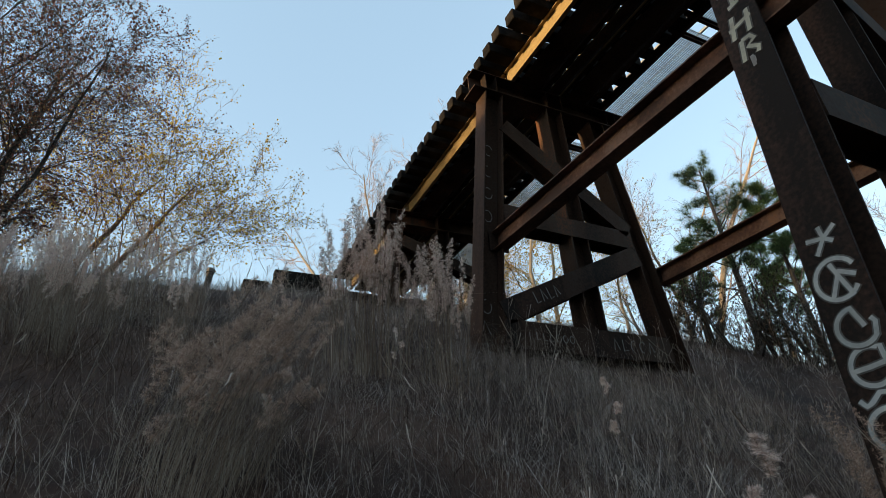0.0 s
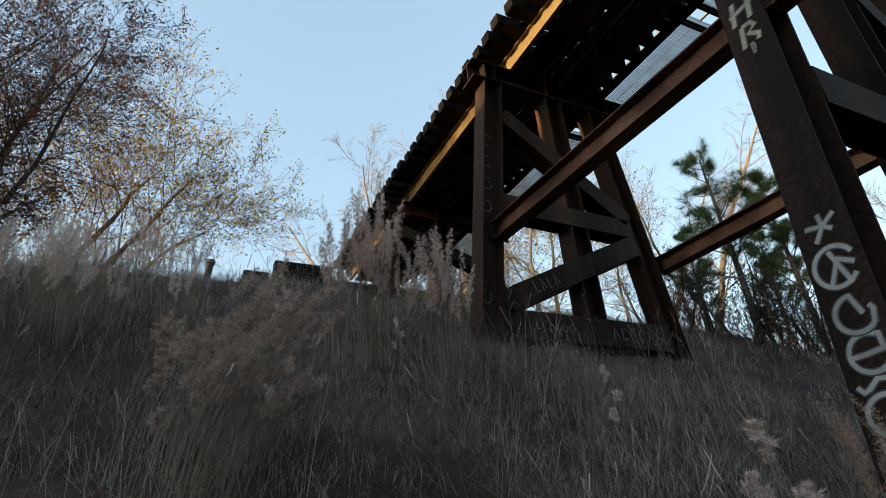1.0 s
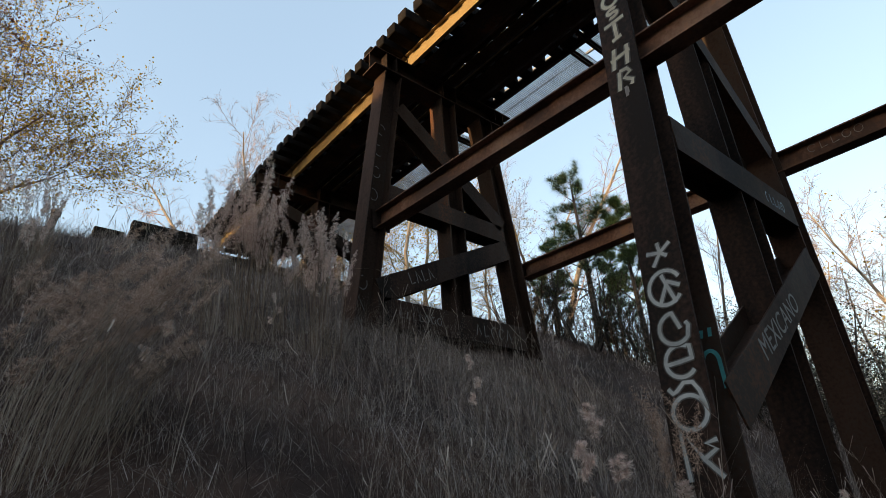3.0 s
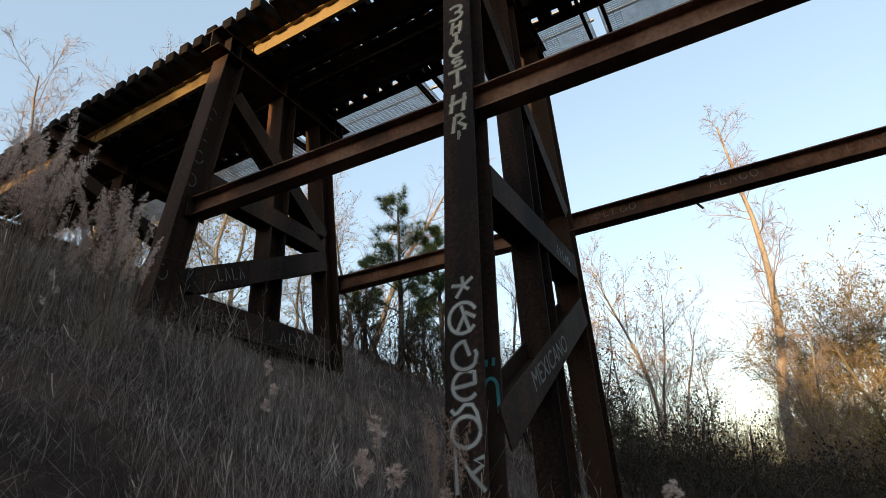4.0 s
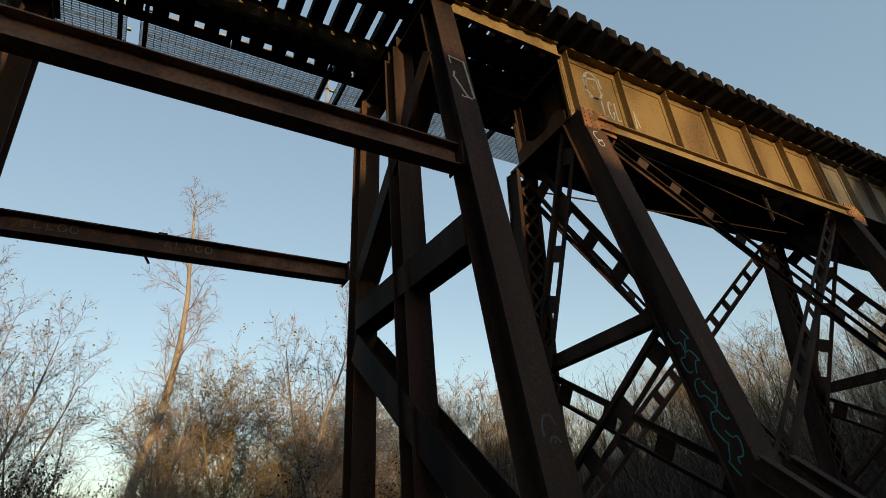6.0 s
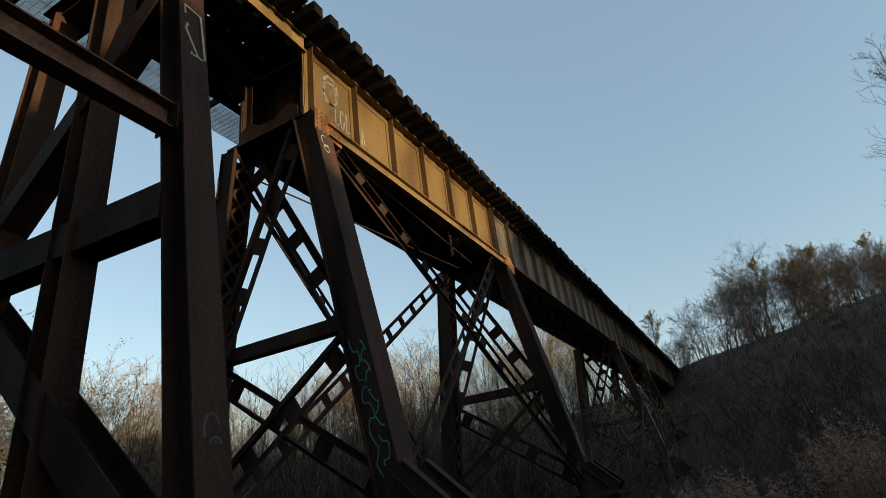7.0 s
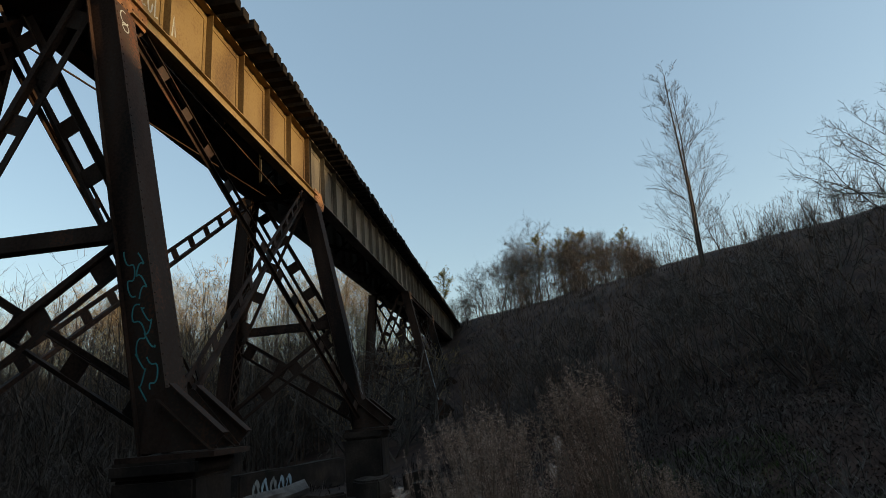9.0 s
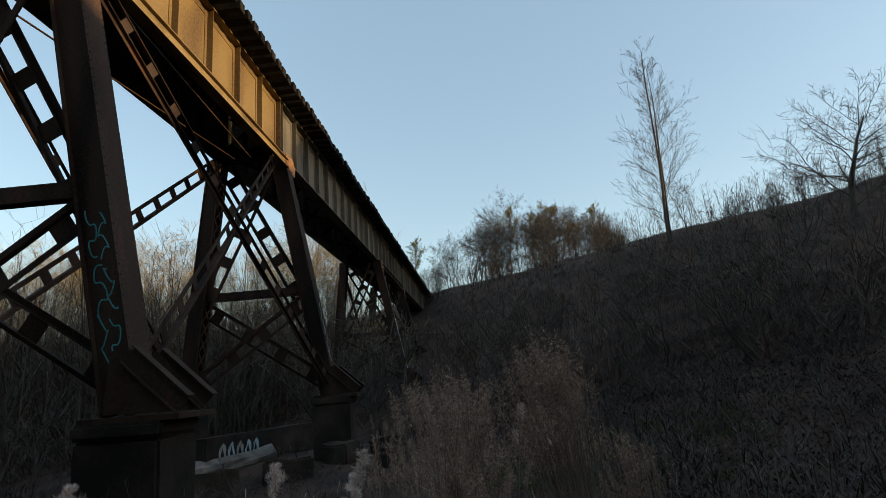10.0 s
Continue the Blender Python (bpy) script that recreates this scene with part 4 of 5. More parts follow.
weeds(330, -5, 7, 1.2, 7.4, (0.35, 0.95), lambda x, y: math.hypot(x, y) > 2.2, "dead_weeds", "thin dead weed stalks on the embankment")
weeds(260, -12, 5, 4, 15, (0.5, 1.1), lambda x, y: math.hypot(x, y) > 7.4, "skyline_weeds", "thin dead weed stalks along the skyline")
weeds(90, -3, 7, -6, 0.5, (0.4, 1.0), lambda x, y: math.hypot(x, y) > 2.2, "valley_weeds", "thin dead weed stalks by the bents")


# ---- trees ----


class Wood:
    """Collects the tubes, twigs and leaves of one tree."""
    def __init__(self, seed, flat=3, twig=0.005, round_crown=False, thin=0.3):
        self.round, self.thin = round_crown, thin
        self.r, self.flat, self.twig = random.Random(seed), flat, twig
        self.v, self.f, self.tv, self.tf, self.lv, self.lf = [], [], [], [], [], []
        self.tips = []

    def tube(self, pts, r0, r1, sides, fine):
        v, f = (self.tv, self.tf) if fine else (self.v, self.f)
        n, b = len(pts), len(v)
        for i, p in enumerate(pts):
            d = (pts[min(n - 1, i + 1)] - pts[max(0, i - 1)]).normalized()
            s = d.orthogonal().normalized()
            t = d.cross(s)
            rad = r0 + (r1 - r0) * i / (n - 1)
            for k in range(sides):
                a = 2 * math.pi * k / sides
                q = p + (s * math.cos(a) + t * math.sin(a)) * rad
                v.append((q.x, q.y, q.z))
        for i in range(n - 1):
            for k in range(sides):
                k2 = (k + 1) % sides
                f.append((b + i * sides + k, b + i * sides + k2, b + (i + 1) * sides + k2, b + (i + 1) * sides + k))

    def path(self, p, d, L, n, wander, up):
        pts = [p.copy()]
        for i in range(n):
            d = (d + Vector((self.r.gauss(0, wander), self.r.gauss(0, wander), self.r.gauss(0, wander) + up))).normalized()
            p = p + d * (L / n)
            pts.append(p.copy())
        return pts

    def branch(self, p, d, L, rad, level, spec):
        """spec: per level (children, first share, angle, length ratio, wander, up, segments)."""
        kids, start, angle, ratio, wander, up, seg = spec[level]
        pts = self.path(p, d, L, seg, wander, up)
        if level >= self.flat or level + 1 >= len(spec):
            b = len(self.tv)
            s = d.orthogonal().normalized()
            s.rotate(Matrix.Rotation(self.r.uniform(0, 6.283), 3, d))
            w0 = max(rad, self.twig)
            n = len(pts)
            for i, q in enumerate(pts):
                k = s * w0 * (1 - 0.75 * i / (n - 1))
                self.tv.extend([tuple(q - k), tuple(q + k)])
            self.tf.extend((b + 2 * i, b + 2 * i + 1, b + 2 * i + 3, b + 2 * i + 2) for i in range(n - 1))
        else:
            self.tube(pts, rad, max(rad * 0.18, 0.004), 7 if level == 0 else (5 if level == 1 else 3), level >= 1)
        if level + 1 >= len(spec):
            self.tips.append(pts[-1])
            self.tips.append(pts[len(pts) // 2])
            return
        for i in range(kids):
            t = start + (1 - start) * (i + self.r.random()) / kids
            j = min(len(pts) - 2, int(t * (len(pts) - 1)))
            u = t * (len(pts) - 1) - j
            q = pts[j].lerp(pts[j + 1], min(1, u))
            dd = (pts[j + 1] - pts[j]).normalized()
            a = angle * self.r.uniform(0.6, 1.3)
            s = dd.orthogonal().normalized()
            s.rotate(Matrix.Rotation(self.r.uniform(0, 6.283), 3, dd))
            nd = dd * math.cos(a) + s * math.sin(a)
            shape = 0.4 + 0.75 * math.sin(math.pi * min(1, 0.1 + 0.85 * (t - start) / (1 - start))) if self.round else 1 - 0.55 * t
            if self.thin < 0.2:      # an egg-shaped crown
                u0 = (t - start) / (1 - start)
                shape = min(1.0, 0.6 + 2.6 * u0) * (1.12 - 0.8 * u0)
            l2 = L * ratio * self.r.uniform(0.6, 1.15) * (shape if level == 0 else 1 - 0.35 * t)
            self.branch(q, nd, l2, max(rad * (1 - 0.7 * t) * (self.thin if level == 0 else 0.5), 0.004), level + 1, spec)

    def leaf(self, p, size):
        n = Vector((self.r.gauss(0, 1), self.r.gauss(0, 1), self.r.gauss(0, 1))).normalized()
        s = n.orthogonal().normalized() * size * 0.5
        t = n.cross(s).normalized() * size * 0.85
        b = len(self.lv)
        for q in (p, p + s * 0.8 + t * 0.5, p + t, p - s * 0.8 + t * 0.5):
            self.lv.append((q.x, q.y, q.z))
        self.lf.append((b, b + 1, b + 2, b + 3))

    def leaves(self, each, size, jitter, share=1.0):
        for p in self.tips:
            if self.r.random() < share:
                for _ in range(each):
                    self.leaf(p + Vector((self.r.gauss(0, jitter), self.r.gauss(0, jitter), self.r.gauss(0, jitter))), size * self.r.uniform(0.6, 1.3))

    def needles(self, each, length, share=1.0, wide=0.008):
        for p in self.tips:
            if self.r.random() < share:
                for _ in range(each):
                    d = Vector((self.r.gauss(0, 1), self.r.gauss(0, 1), self.r.gauss(0.5, 0.8))).normalized() * length * self.r.uniform(0.6, 1.1)
                    s = d.orthogonal().normalized() * wide
                    b = len(self.lv)
                    for q in (p - s, p + s, p + d):
                        self.lv.append((q.x, q.y, q.z))
                    self.lf.append((b, b + 1, b + 2))

    def done(self, name, label, category, group, bark, twig, leaf=None):
        t = thing(name, label, category, group)
        stem = raw_part("stem" if category == "shrub" else "trunk", self.v, self.f, bark, t, True)
        if category == "shrub":
            tagged(stem, kind="stuff")
        tagged(raw_part("crown", self.tv, self.tf, twig, t), kind="stuff")
        if self.lv:
            tagged(raw_part("foliage", self.lv, self.lf, leaf, t), kind="stuff")
        return t


UP = Vector((0, 0, 1))
def tree(seed, h, rad, spec, lean=(0, 0), stems=1, splay=0.0, flat=3, twig=0.005, round_crown=False, thin=0.3):
    w = Wood(seed, flat, twig, round_crown, thin)
    for k in range(stems):
        a = w.r.uniform(0, 6.283)
        d = (UP + Vector((lean[0] + splay * math.cos(a), lean[1] + splay * math.sin(a), 0))).normalized()
        w.branch(Vector((0.1 * k * math.cos(a), 0.1 * k * math.sin(a), -0.15)), d, h * w.r.uniform(0.8, 1.0) if k else h, rad * (1 if k == 0 else 0.7), 0, spec)
    return w


def stand(ob, az, dist, size=1.0, turn=None, first=False, sink=0.1):
    """Sets a tree, or a copy of it, out by compass angle and distance from the camera's spot."""
    x, y = 0.12 + dist * math.sin(radians(az)), 0.05 + dist * math.cos(radians(az))
    m = pose(x, y, height(x, y) - sink, 0, 0, random.uniform(0, 360) if turn is None else turn)
    if first:
        ob.matrix_world = m
        t = ob
    else:
        t = copy_thing(ob, m)
    t.scale = (size, size, size * random.uniform(0.94, 1.08))
    return t


BARE = [(18, 0.22, 0.75, 0.45, 0.06, 0.03, 10), (11, 0.18, 0.8, 0.5, 0.13, 0.03, 7), (9, 0.12, 0.8, 0.55, 0.16, 0.03, 5), (6, 0.1, 0.7, 0.85, 0.16, 0.01, 3)]
SLIM = [(28, 0.32, 0.9, 0.17, 0.05, 0.03, 18), (11, 0.15, 0.8, 0.55, 0.15, 0.03, 6), (9, 0.12, 0.8, 0.55, 0.18, 0.02, 4), (6, 0.1, 0.75, 0.85, 0.18, 0.0, 3)]
FAR = [(18, 0.24, 0.85, 0.4, 0.07, 0.02, 7), (11, 0.15, 0.8, 0.52, 0.14, 0.03, 4), (8, 0.1, 0.8, 0.58, 0.18, 0.02, 3), (5, 0.1, 0.75, 0.8, 0.18, 0.0, 2)]
COLUMN = [(46, 0.1, 0.9, 0.3, 0.02, 0.0, 14), (9, 0.2, 0.65, 0.46, 0.07, 0.07, 8), (6, 0.15, 0.55, 0.55, 0.1, 0.05, 4), (4, 0.1, 0.6, 0.8, 0.12, 0.02, 2)]
SPREAD = [(12, 0.12, 1.05, 0.8, 0.09, 0.02, 9), (12, 0.15, 0.8, 0.48, 0.16, 0.03, 7), (10, 0.1, 0.8, 0.45, 0.2, 0.03, 4), (7, 0.1, 0.8, 0.6, 0.24, 0.0, 3)]
OAK = [(22, 0.1, 1.1, 0.9, 0.07, 0.03, 9), (14, 0.15, 0.8, 0.46, 0.15, 0.03, 8), (11, 0.12, 0.8, 0.48, 0.2, 0.02, 5), (7, 0.1, 0.8, 0.6, 0.24, 0.0, 3)]
SCRUB = [(9, 0.1, 0.75, 0.5, 0.16, 0.02, 5), (8, 0.15, 0.85, 0.5, 0.22, 0.02, 3), (6, 0.1, 0.85, 0.55, 0.26, 0.0, 2)]
HEDGE = [(24, 0.06, 0.95, 0.38, 0.08, 0.03, 10), (13, 0.12, 0.8, 0.5, 0.14, 0.04, 7), (11, 0.1, 0.8, 0.52, 0.17, 0.03, 5), (8, 0.1, 0.75, 0.85, 0.18, 0.02, 3)]
PINE = [(26, 0.34, 1.05, 0.29, 0.03, 0.03, 10), (7, 0.35, 0.75, 0.42, 0.1, 0.12, 5), (4, 0.45, 0.6, 0.4, 0.1, 0.15, 2)]
OPEN_PINE = [(26, 0.48, 1.05, 0.24, 0.03, 0.02, 8), (10, 0.25, 0.8, 0.5, 0.1, 0.06, 3), (4, 0.3, 0.8, 0.5, 0.12, 0.08, 2)]

# by the embankment: leafy dark tree, golden tree behind it
w = tree(21, 8.8, 0.11, HEDGE, (0.02, 0), 2, 0.2, twig=0.0035, round_crown=True)
w.leaves(1, 0.062, 0.05, 1.0)
hedge = w.done("hedge_tree", "dark branching tree with many small brown-red leaves on the embankment", "tree", "", BARK_DARK, BARK_DARK, LEAF_RED)
stand(hedge, -16.2, 11.8, 0.8, 20, True)
stand(hedge, -19.0, 11.2, 0.95, 100)
stand(hedge, -25.0, 12.0, 1.0, 220)
w = tree(22, 6.3, 0.13, SPREAD, (0.3, 0), 2, 0.25, round_crown=True, twig=0.007, thin=0.22)
w.leaves(2, 0.08, 0.06, 0.8)
gold = w.done("golden_tree", "spreading tree with thin yellow leaves in evening sun", "tree", "golden trees", BARK_BROWN, BARK_BROWN, LEAF_GOLD)
stand(gold, -8.2, 17.0, 0.95, 0, True)
stand(gold, -11.0, 17.5, 1.0, 20)
stand(gold, -15.0, 18.0, 1.0, 120)

# bare trees beyond the bridge
w = tree(23, 12.0, 0.18, BARE, (0.05, 0), 2, 0.15, twig=0.006)
pink = w.done("bare_tree", "tall bare tree with pinkish twigs in evening sun", "tree", "bare trees", BARK_PALE, BARK_PINK)
stand(pink, 23.0, 25.0, 1.2, 0, True)
for az, dist, size in ((29.0, 27, 1.35), (18.5, 27, 0.95), (34, 26, 1.0), (52.5, 22, 0.85), (48.0, 26, 0.9), (68.5, 22, 0.8)):
    stand(pink, az, dist, size)
w = tree(24, 9.0, 0.14, SPREAD, (0.0, 0.1), 1, 0, twig=0.008)
w.leaves(1, 0.1, 0.07, 1.0)
warm = w.done("bare_tree", "broad tree with pale limbs and thin golden leaves", "tree", "bare trees", BARK_PALE, BARK_TAWNY, LEAF_GOLD)
stand(warm, 37.5, 17.5, 0.72, 0, True)
stand(warm, 42.0, 19.5, 0.75, 140)
stand(warm, 33.5, 19.0, 0.72, 250)
stand(warm, 39.5, 22.0, 0.85, 40)
stand(warm, 46.0, 21.0, 0.6, 310)
w = tree(25, 16.5, 0.19, SLIM, (-0.02, 0.0), 1, 0, thin=0.2, twig=0.006)
hero = w.done("tall_tree", "very tall slender bare tree with a sunlit pale trunk", "tree", "bare trees", BARK_PALE, BARK_PINK)
stand(hero, 91.2, 24.0, 1.22, 0, True)
w = tree(26, 9.0, 0.11, BARE, (0, 0), 3, 0.2, twig=0.006)
w.leaves(1, 0.09, 0.1, 0.05)
multi = w.done("bare_tree", "many-stemmed bare tree with fine pinkish twigs", "tree", "bare trees", BARK_PALE, BARK_PINK, LEAF_GOLD)
stand(multi, 80.5, 21.0, 1.02, 0, True)
for az, dist, size in ((76.0, 24, 0.9), (84.5, 25, 0.85), (94.5, 22, 0.8), (107.8, 20.0, 1.05), (111, 24, 0.9)):
    stand(multi, az, dist, size)
w = tree(27, 4.2, 0.09, BARE, (-0.5, 0.3), 2, 0.2)
snag = w.done("leaning_tree", "dark leaning bare tree with crooked limbs", "tree", "", BARK_DARK, BARK_DARK)
stand(snag, 125.5, 14.0, 0.95, 0, True)

# pines and dark undergrowth east of the bridge
w = tree(28, 6.3, 0.13, PINE)
w.needles(90, 0.31, 1.0, 0.0045)
pine = w.done("pine_tree", "young pine with dense dark green needles", "pine tree", "pines", BARK_DARK, BARK_DARK, NEEDLES)
stand(pine, 56.9, 16.0, 0.95, 0, True)
for az, dist, size in ((61.5, 16.5, 0.82), (53.0, 18, 0.6), (59, 20, 0.8)):
    stand(pine, az, dist, size)
w = tree(29, 2.6, 0.05, SCRUB, (0, 0), 6, 0.5, flat=1, twig=0.006)
w.leaves(2, 0.05, 0.07, 0.9)
ever = w.done("evergreen_shrub", "dark tangled evergreen shrub", "shrub", "evergreen shrubs", BARK_DARK, BARK_DARK, LEAF_DARK)
stand(ever, 50.5, 13.0, 0.75, 0, True)
for az, dist, size in ((53.0, 13.5, 0.8), (55.5, 13.0, 0.75), (58.0, 13.5, 0.85), (60.5, 13.0, 0.8), (63.0, 13.5, 0.8), (65.5, 14.0, 0.9), (68.0, 14.5, 0.95), (70.5, 15, 1.0), (73, 16, 1.2), (75.5, 16.5, 1.2), (78.0, 17, 1.1), (81.0, 18, 1.0), (85.0, 19, 1.0), (89.0, 19, 0.9), (48, 15, 0.6), (93, 20, 0.8), (107.5, 18.5, 1.5), (109.5, 19, 1.7), (66, 18, 0.9), (71, 19, 1.1), (76, 20, 1.2), (59.5, 15.5, 0.7), (25, 15.5, 0.9), (27.5, 14.6, 0.9), (30, 15.2, 0.9), (32.5, 15.5, 0.8)):
    stand(ever, az, dist, size)
w = tree(30, 3.4, 0.04, SCRUB, (0, 0), 8, 0.5, flat=1, twig=0.009)
w.leaves(1, 0.07, 0.1, 0.4)
brush = w.done("brush_thicket", "tawny thicket of fine bare shoots", "shrub", "thickets", BARK_TAWNY, BARK_TAWNY, LEAF_OLIVE)
stand(brush, 98.0, 26.0, 1.2, 0, True)
for k in range(46):
    az = random.uniform(66, 172)
    stand(brush, az, random.uniform(22 if az < 130 else 27, 50), random.uniform(0.9, 1.7))
w = tree(31, 9.5, 0.11, FAR, (0, 0), 1, 0, flat=2, twig=0.012, round_crown=True)
wood_tree = w.done("woodland_tree", "bare woodland tree with grey-tan twigs", "tree", "trees of the far woods", BARK_TAWNY, BARK_TAWNY)
stand(wood_tree, 150.0, 44.0, 1.0, 0, True)
for k in range(44):
    az = random.uniform(94, 165)
    stand(wood_tree, az, random.uniform(36, 62), random.uniform(0.7, 1.1))
for k in range(14):
    stand(wood_tree, 126 + 3.0 * k + random.uniform(-1, 1), random.uniform(30, 44), random.uniform(0.55, 0.85))

w = tree(41, 7.6, 0.1, FAR, (0, 0), 2, 0.2, flat=2, twig=0.01, round_crown=True)
w.leaves(1, 0.075, 0.12, 0.5)
olive = w.done("olive_tree", "small tree with thin olive-gold leaves in evening sun", "tree", "olive-gold trees", BARK_TAWNY, BARK_TAWNY, LEAF_OLIVE)
stand(olive, 97.5, 28.0, 0.9, 0, True)
for k in range(13):
    stand(olive, 96 + 2.4 * k + random.uniform(-1, 1), random.uniform(25, 34), random.uniform(0.75, 1.1))
for az, dist, size in ((83, 30, 0.5), (86.5, 32, 0.5), (88.6, 30, 0.45), (93.5, 31, 0.6)):
    stand(olive, az, dist, size)
for az, dist, size in ((84.5, 25, 1.1), (86.3, 24, 1.2), (87.6, 26, 1.3), (88.6, 24, 1.15), (89.7, 26, 1.25)):
    stand(brush, az, dist, size)
for k in range(16):
    az = random.uniform(93, 132)
    stand(wood_tree, az, random.uniform(27, 42), random.uniform(0.5, 0.85))

# sapling woods filling the valley behind the bridge
def sapling_wood(name, n, az0, az1, d0, d1, tall, mat, label, twigs=11, leafy_share=0.0):
    """Many slim saplings, each a leaning stem with upswept twigs."""
    r = random.Random(len(name) * 7 + n)
    v, f = [], []
    for _ in range(n):
        az, dist = radians(r.uniform(az0, az1)), r.uniform(d0, d1)
        x, y = dist * math.sin(az), dist * math.cos(az)
        if 2.5 < x < 8.7 and y < 0:
            continue
        h = r.uniform(*tall)
        p = Vector((x, y, height(x, y) - 0.1))
        lean = Vector((r.gauss(0, 0.07), r.gauss(0, 0.07), 0)) * h
        stem = [p + Vector((0, 0, h * t)) + lean * t * t for t in (0, 0.35, 0.7, 1)]
        face = Vector((math.cos(az), -math.sin(az), 0))
        ribbon(v, f, stem, 0.008 * h, 0.01, face)
        for k in range(twigs):
            t = r.uniform(0.15, 1.0)
            q = p + Vector((0, 0, h * t)) + lean * t * t
            b, L = r.uniform(0, 6.283), h * r.uniform(0.12, 0.3) * (0.45 + 0.8 * math.sin(math.pi * t ** 0.8))
            e = q + Vector((math.cos(b), math.sin(b), r.uniform(0.2, 1.2))) * L
            ribbon(v, f, [q, q.lerp(e, 0.5) + Vector((0, 0, -0.06 * L)), e], 0.02, 0.008, Vector((-math.sin(b), math.cos(b), 0)))
            for s in (0.35, 0.6, 0.85):
                g = q.lerp(e, s)
                b2 = b + r.uniform(-1.4, 1.4)
                ribbon(v, f, [g, g + Vector((math.cos(b2), math.sin(b2), r.uniform(0.2, 1.3))) * L * r.uniform(0.25, 0.5)], 0.013, 0.006, Vector((-math.sin(b2), math.cos(b2), 0)))
    return tagged(raw_part(name, v, f, mat), label, "woods", kind="stuff")


sapling_wood("tall_saplings", 560, 92, 174, 42, 64, (6.0, 9.8), BARK_TAWNY, "tawny leafless saplings crowding the far valley", 17)
sapling_wood("valley_saplings", 800, 92, 174, 26, 58, (2.2, 5.5), BARK_BROWN, "brown leafless saplings crowding the valley floor", 15)
sapling_wood("valley_scrub", 900, 68, 174, 18, 40, (1.0, 2.8), BARK_DARK, "dark low scrub under the woods", 10)
sapling_wood("hollow_scrub", 760, 118, 170, 19, 42, (2.6, 6.2), BARK_DARK, "dark bare saplings behind the tower", 14)
sapling_wood("hollow_saplings", 520, 118, 168, 24, 48, (4.5, 8.5), BARK_BROWN, "brown leafless saplings behind the tower", 15)
sapling_wood("pine_understory", 110, 50, 70, 12.5, 20, (0.8, 1.9), BARK_BROWN, "dark tangled understory below the pines", 14)
sapling_wood("hillside_scrub", 1000, 174, 228, 15, 46, (0.9, 2.8), BARK_BROWN, "brown bare scrub covering the hillside", 12)
sapling_wood("eastern_saplings", 320, 78, 97, 22, 38, (2.2, 4.6), BARK_TAWNY, "tawny bare saplings below the tall tree", 14)
sapling_wood("hillside_twigs", 420, 186, 228, 6.5, 16, (0.35, 1.0), BARK_DARK, "dark tangled dead twigs on the lower hillside", 12)
sapling_wood("creek_scrub", 260, 126, 152, 9, 22, (0.8, 2.0), BARK_DARK, "dark bare scrub behind the tower feet", 12)


# hillside to the south-west
w = tree(36, 2.6, 0.035, SCRUB, (0, 0), 8, 0.6, flat=1, twig=0.008)
dark_brush = w.done("bramble_thicket", "dark tangled bare bramble thicket on the hillside", "shrub", "hillside thickets", BARK_DARK, BARK_DARK)
stand(dark_brush, -158.0, 22.0, 1.2, 0, True)
w = tree(32, 14.2, 0.12, COLUMN, (-0.03, 0.0), 2, 0.04, thin=0.19, twig=0.007)
stand(w.done("columnar_tree", "tall narrow bare tree with upswept branches", "tree", "", BARK_DARK, BARK_DARK), -160.8, 35.0, 0.9, 0, True)
w = tree(33, 4.5, 0.15, OAK, (0.05, 0.05), 1, 0, round_crown=True, twig=0.006, thin=0.3)
oak = w.done("spreading_tree", "wide spreading bare tree on the hilltop", "tree", "", BARK_DARK, BARK_DARK)
stand(oak, -146.0, 29.0, 1.08, 40, True)
w = tree(34, 9.0, 0.1, FAR, (0, 0), 2, 0.12, flat=2, twig=0.009, round_crown=True)
dark_tree = w.done("hillside_tree", "brown bare tree on the hillside", "tree", "hillside trees", BARK_DARK, BARK_DARK)
stand(dark_tree, -178.0, 57.0, 0.9, 0, True)
def wood_edge(az):
    """Height angle of the wood's uneven top on the hillside, in degrees."""
    return float(np.interp(az, (-187, -183, -180, -177, -173, -169.5, -167, -165, -163), (9.5, 13.5, 15.5, 15.8, 16.4, 15.6, 15.0, 12.8, 11.0)))


for k in range(52):
    az, dist = random.uniform(-186, -164.5), random.uniform(47, 62)
    x, y = 0.12 + dist * math.sin(radians(az)), 0.05 + dist * math.cos(radians(az))
    room = 1.65 + dist * math.tan(radians(wood_edge(az))) - height(x, y)
    stand(dark_tree, az, dist, max(0.3, room / 9.3 * random.uniform(0.72, 1.0)))
for k in range(30):
    stand(dark_brush, random.uniform(-186, -163), random.uniform(44, 58), random.uniform(0.8, 1.3))
for k in range(14):
    stand(dark_tree, random.uniform(-160, -136), random.uniform(40, 50), random.uniform(0.2, 0.4))
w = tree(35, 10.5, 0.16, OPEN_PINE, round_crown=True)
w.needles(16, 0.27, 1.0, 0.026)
tall_pine = w.done("tall_pine", "open-crowned pine, its needles coloured gold for evening sun", "pine tree", "pines", BARK_DARK, BARK_DARK, NEEDLES_GOLD)
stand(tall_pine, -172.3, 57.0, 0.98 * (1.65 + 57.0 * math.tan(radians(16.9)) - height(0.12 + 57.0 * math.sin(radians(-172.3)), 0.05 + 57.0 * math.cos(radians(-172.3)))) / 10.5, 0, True)
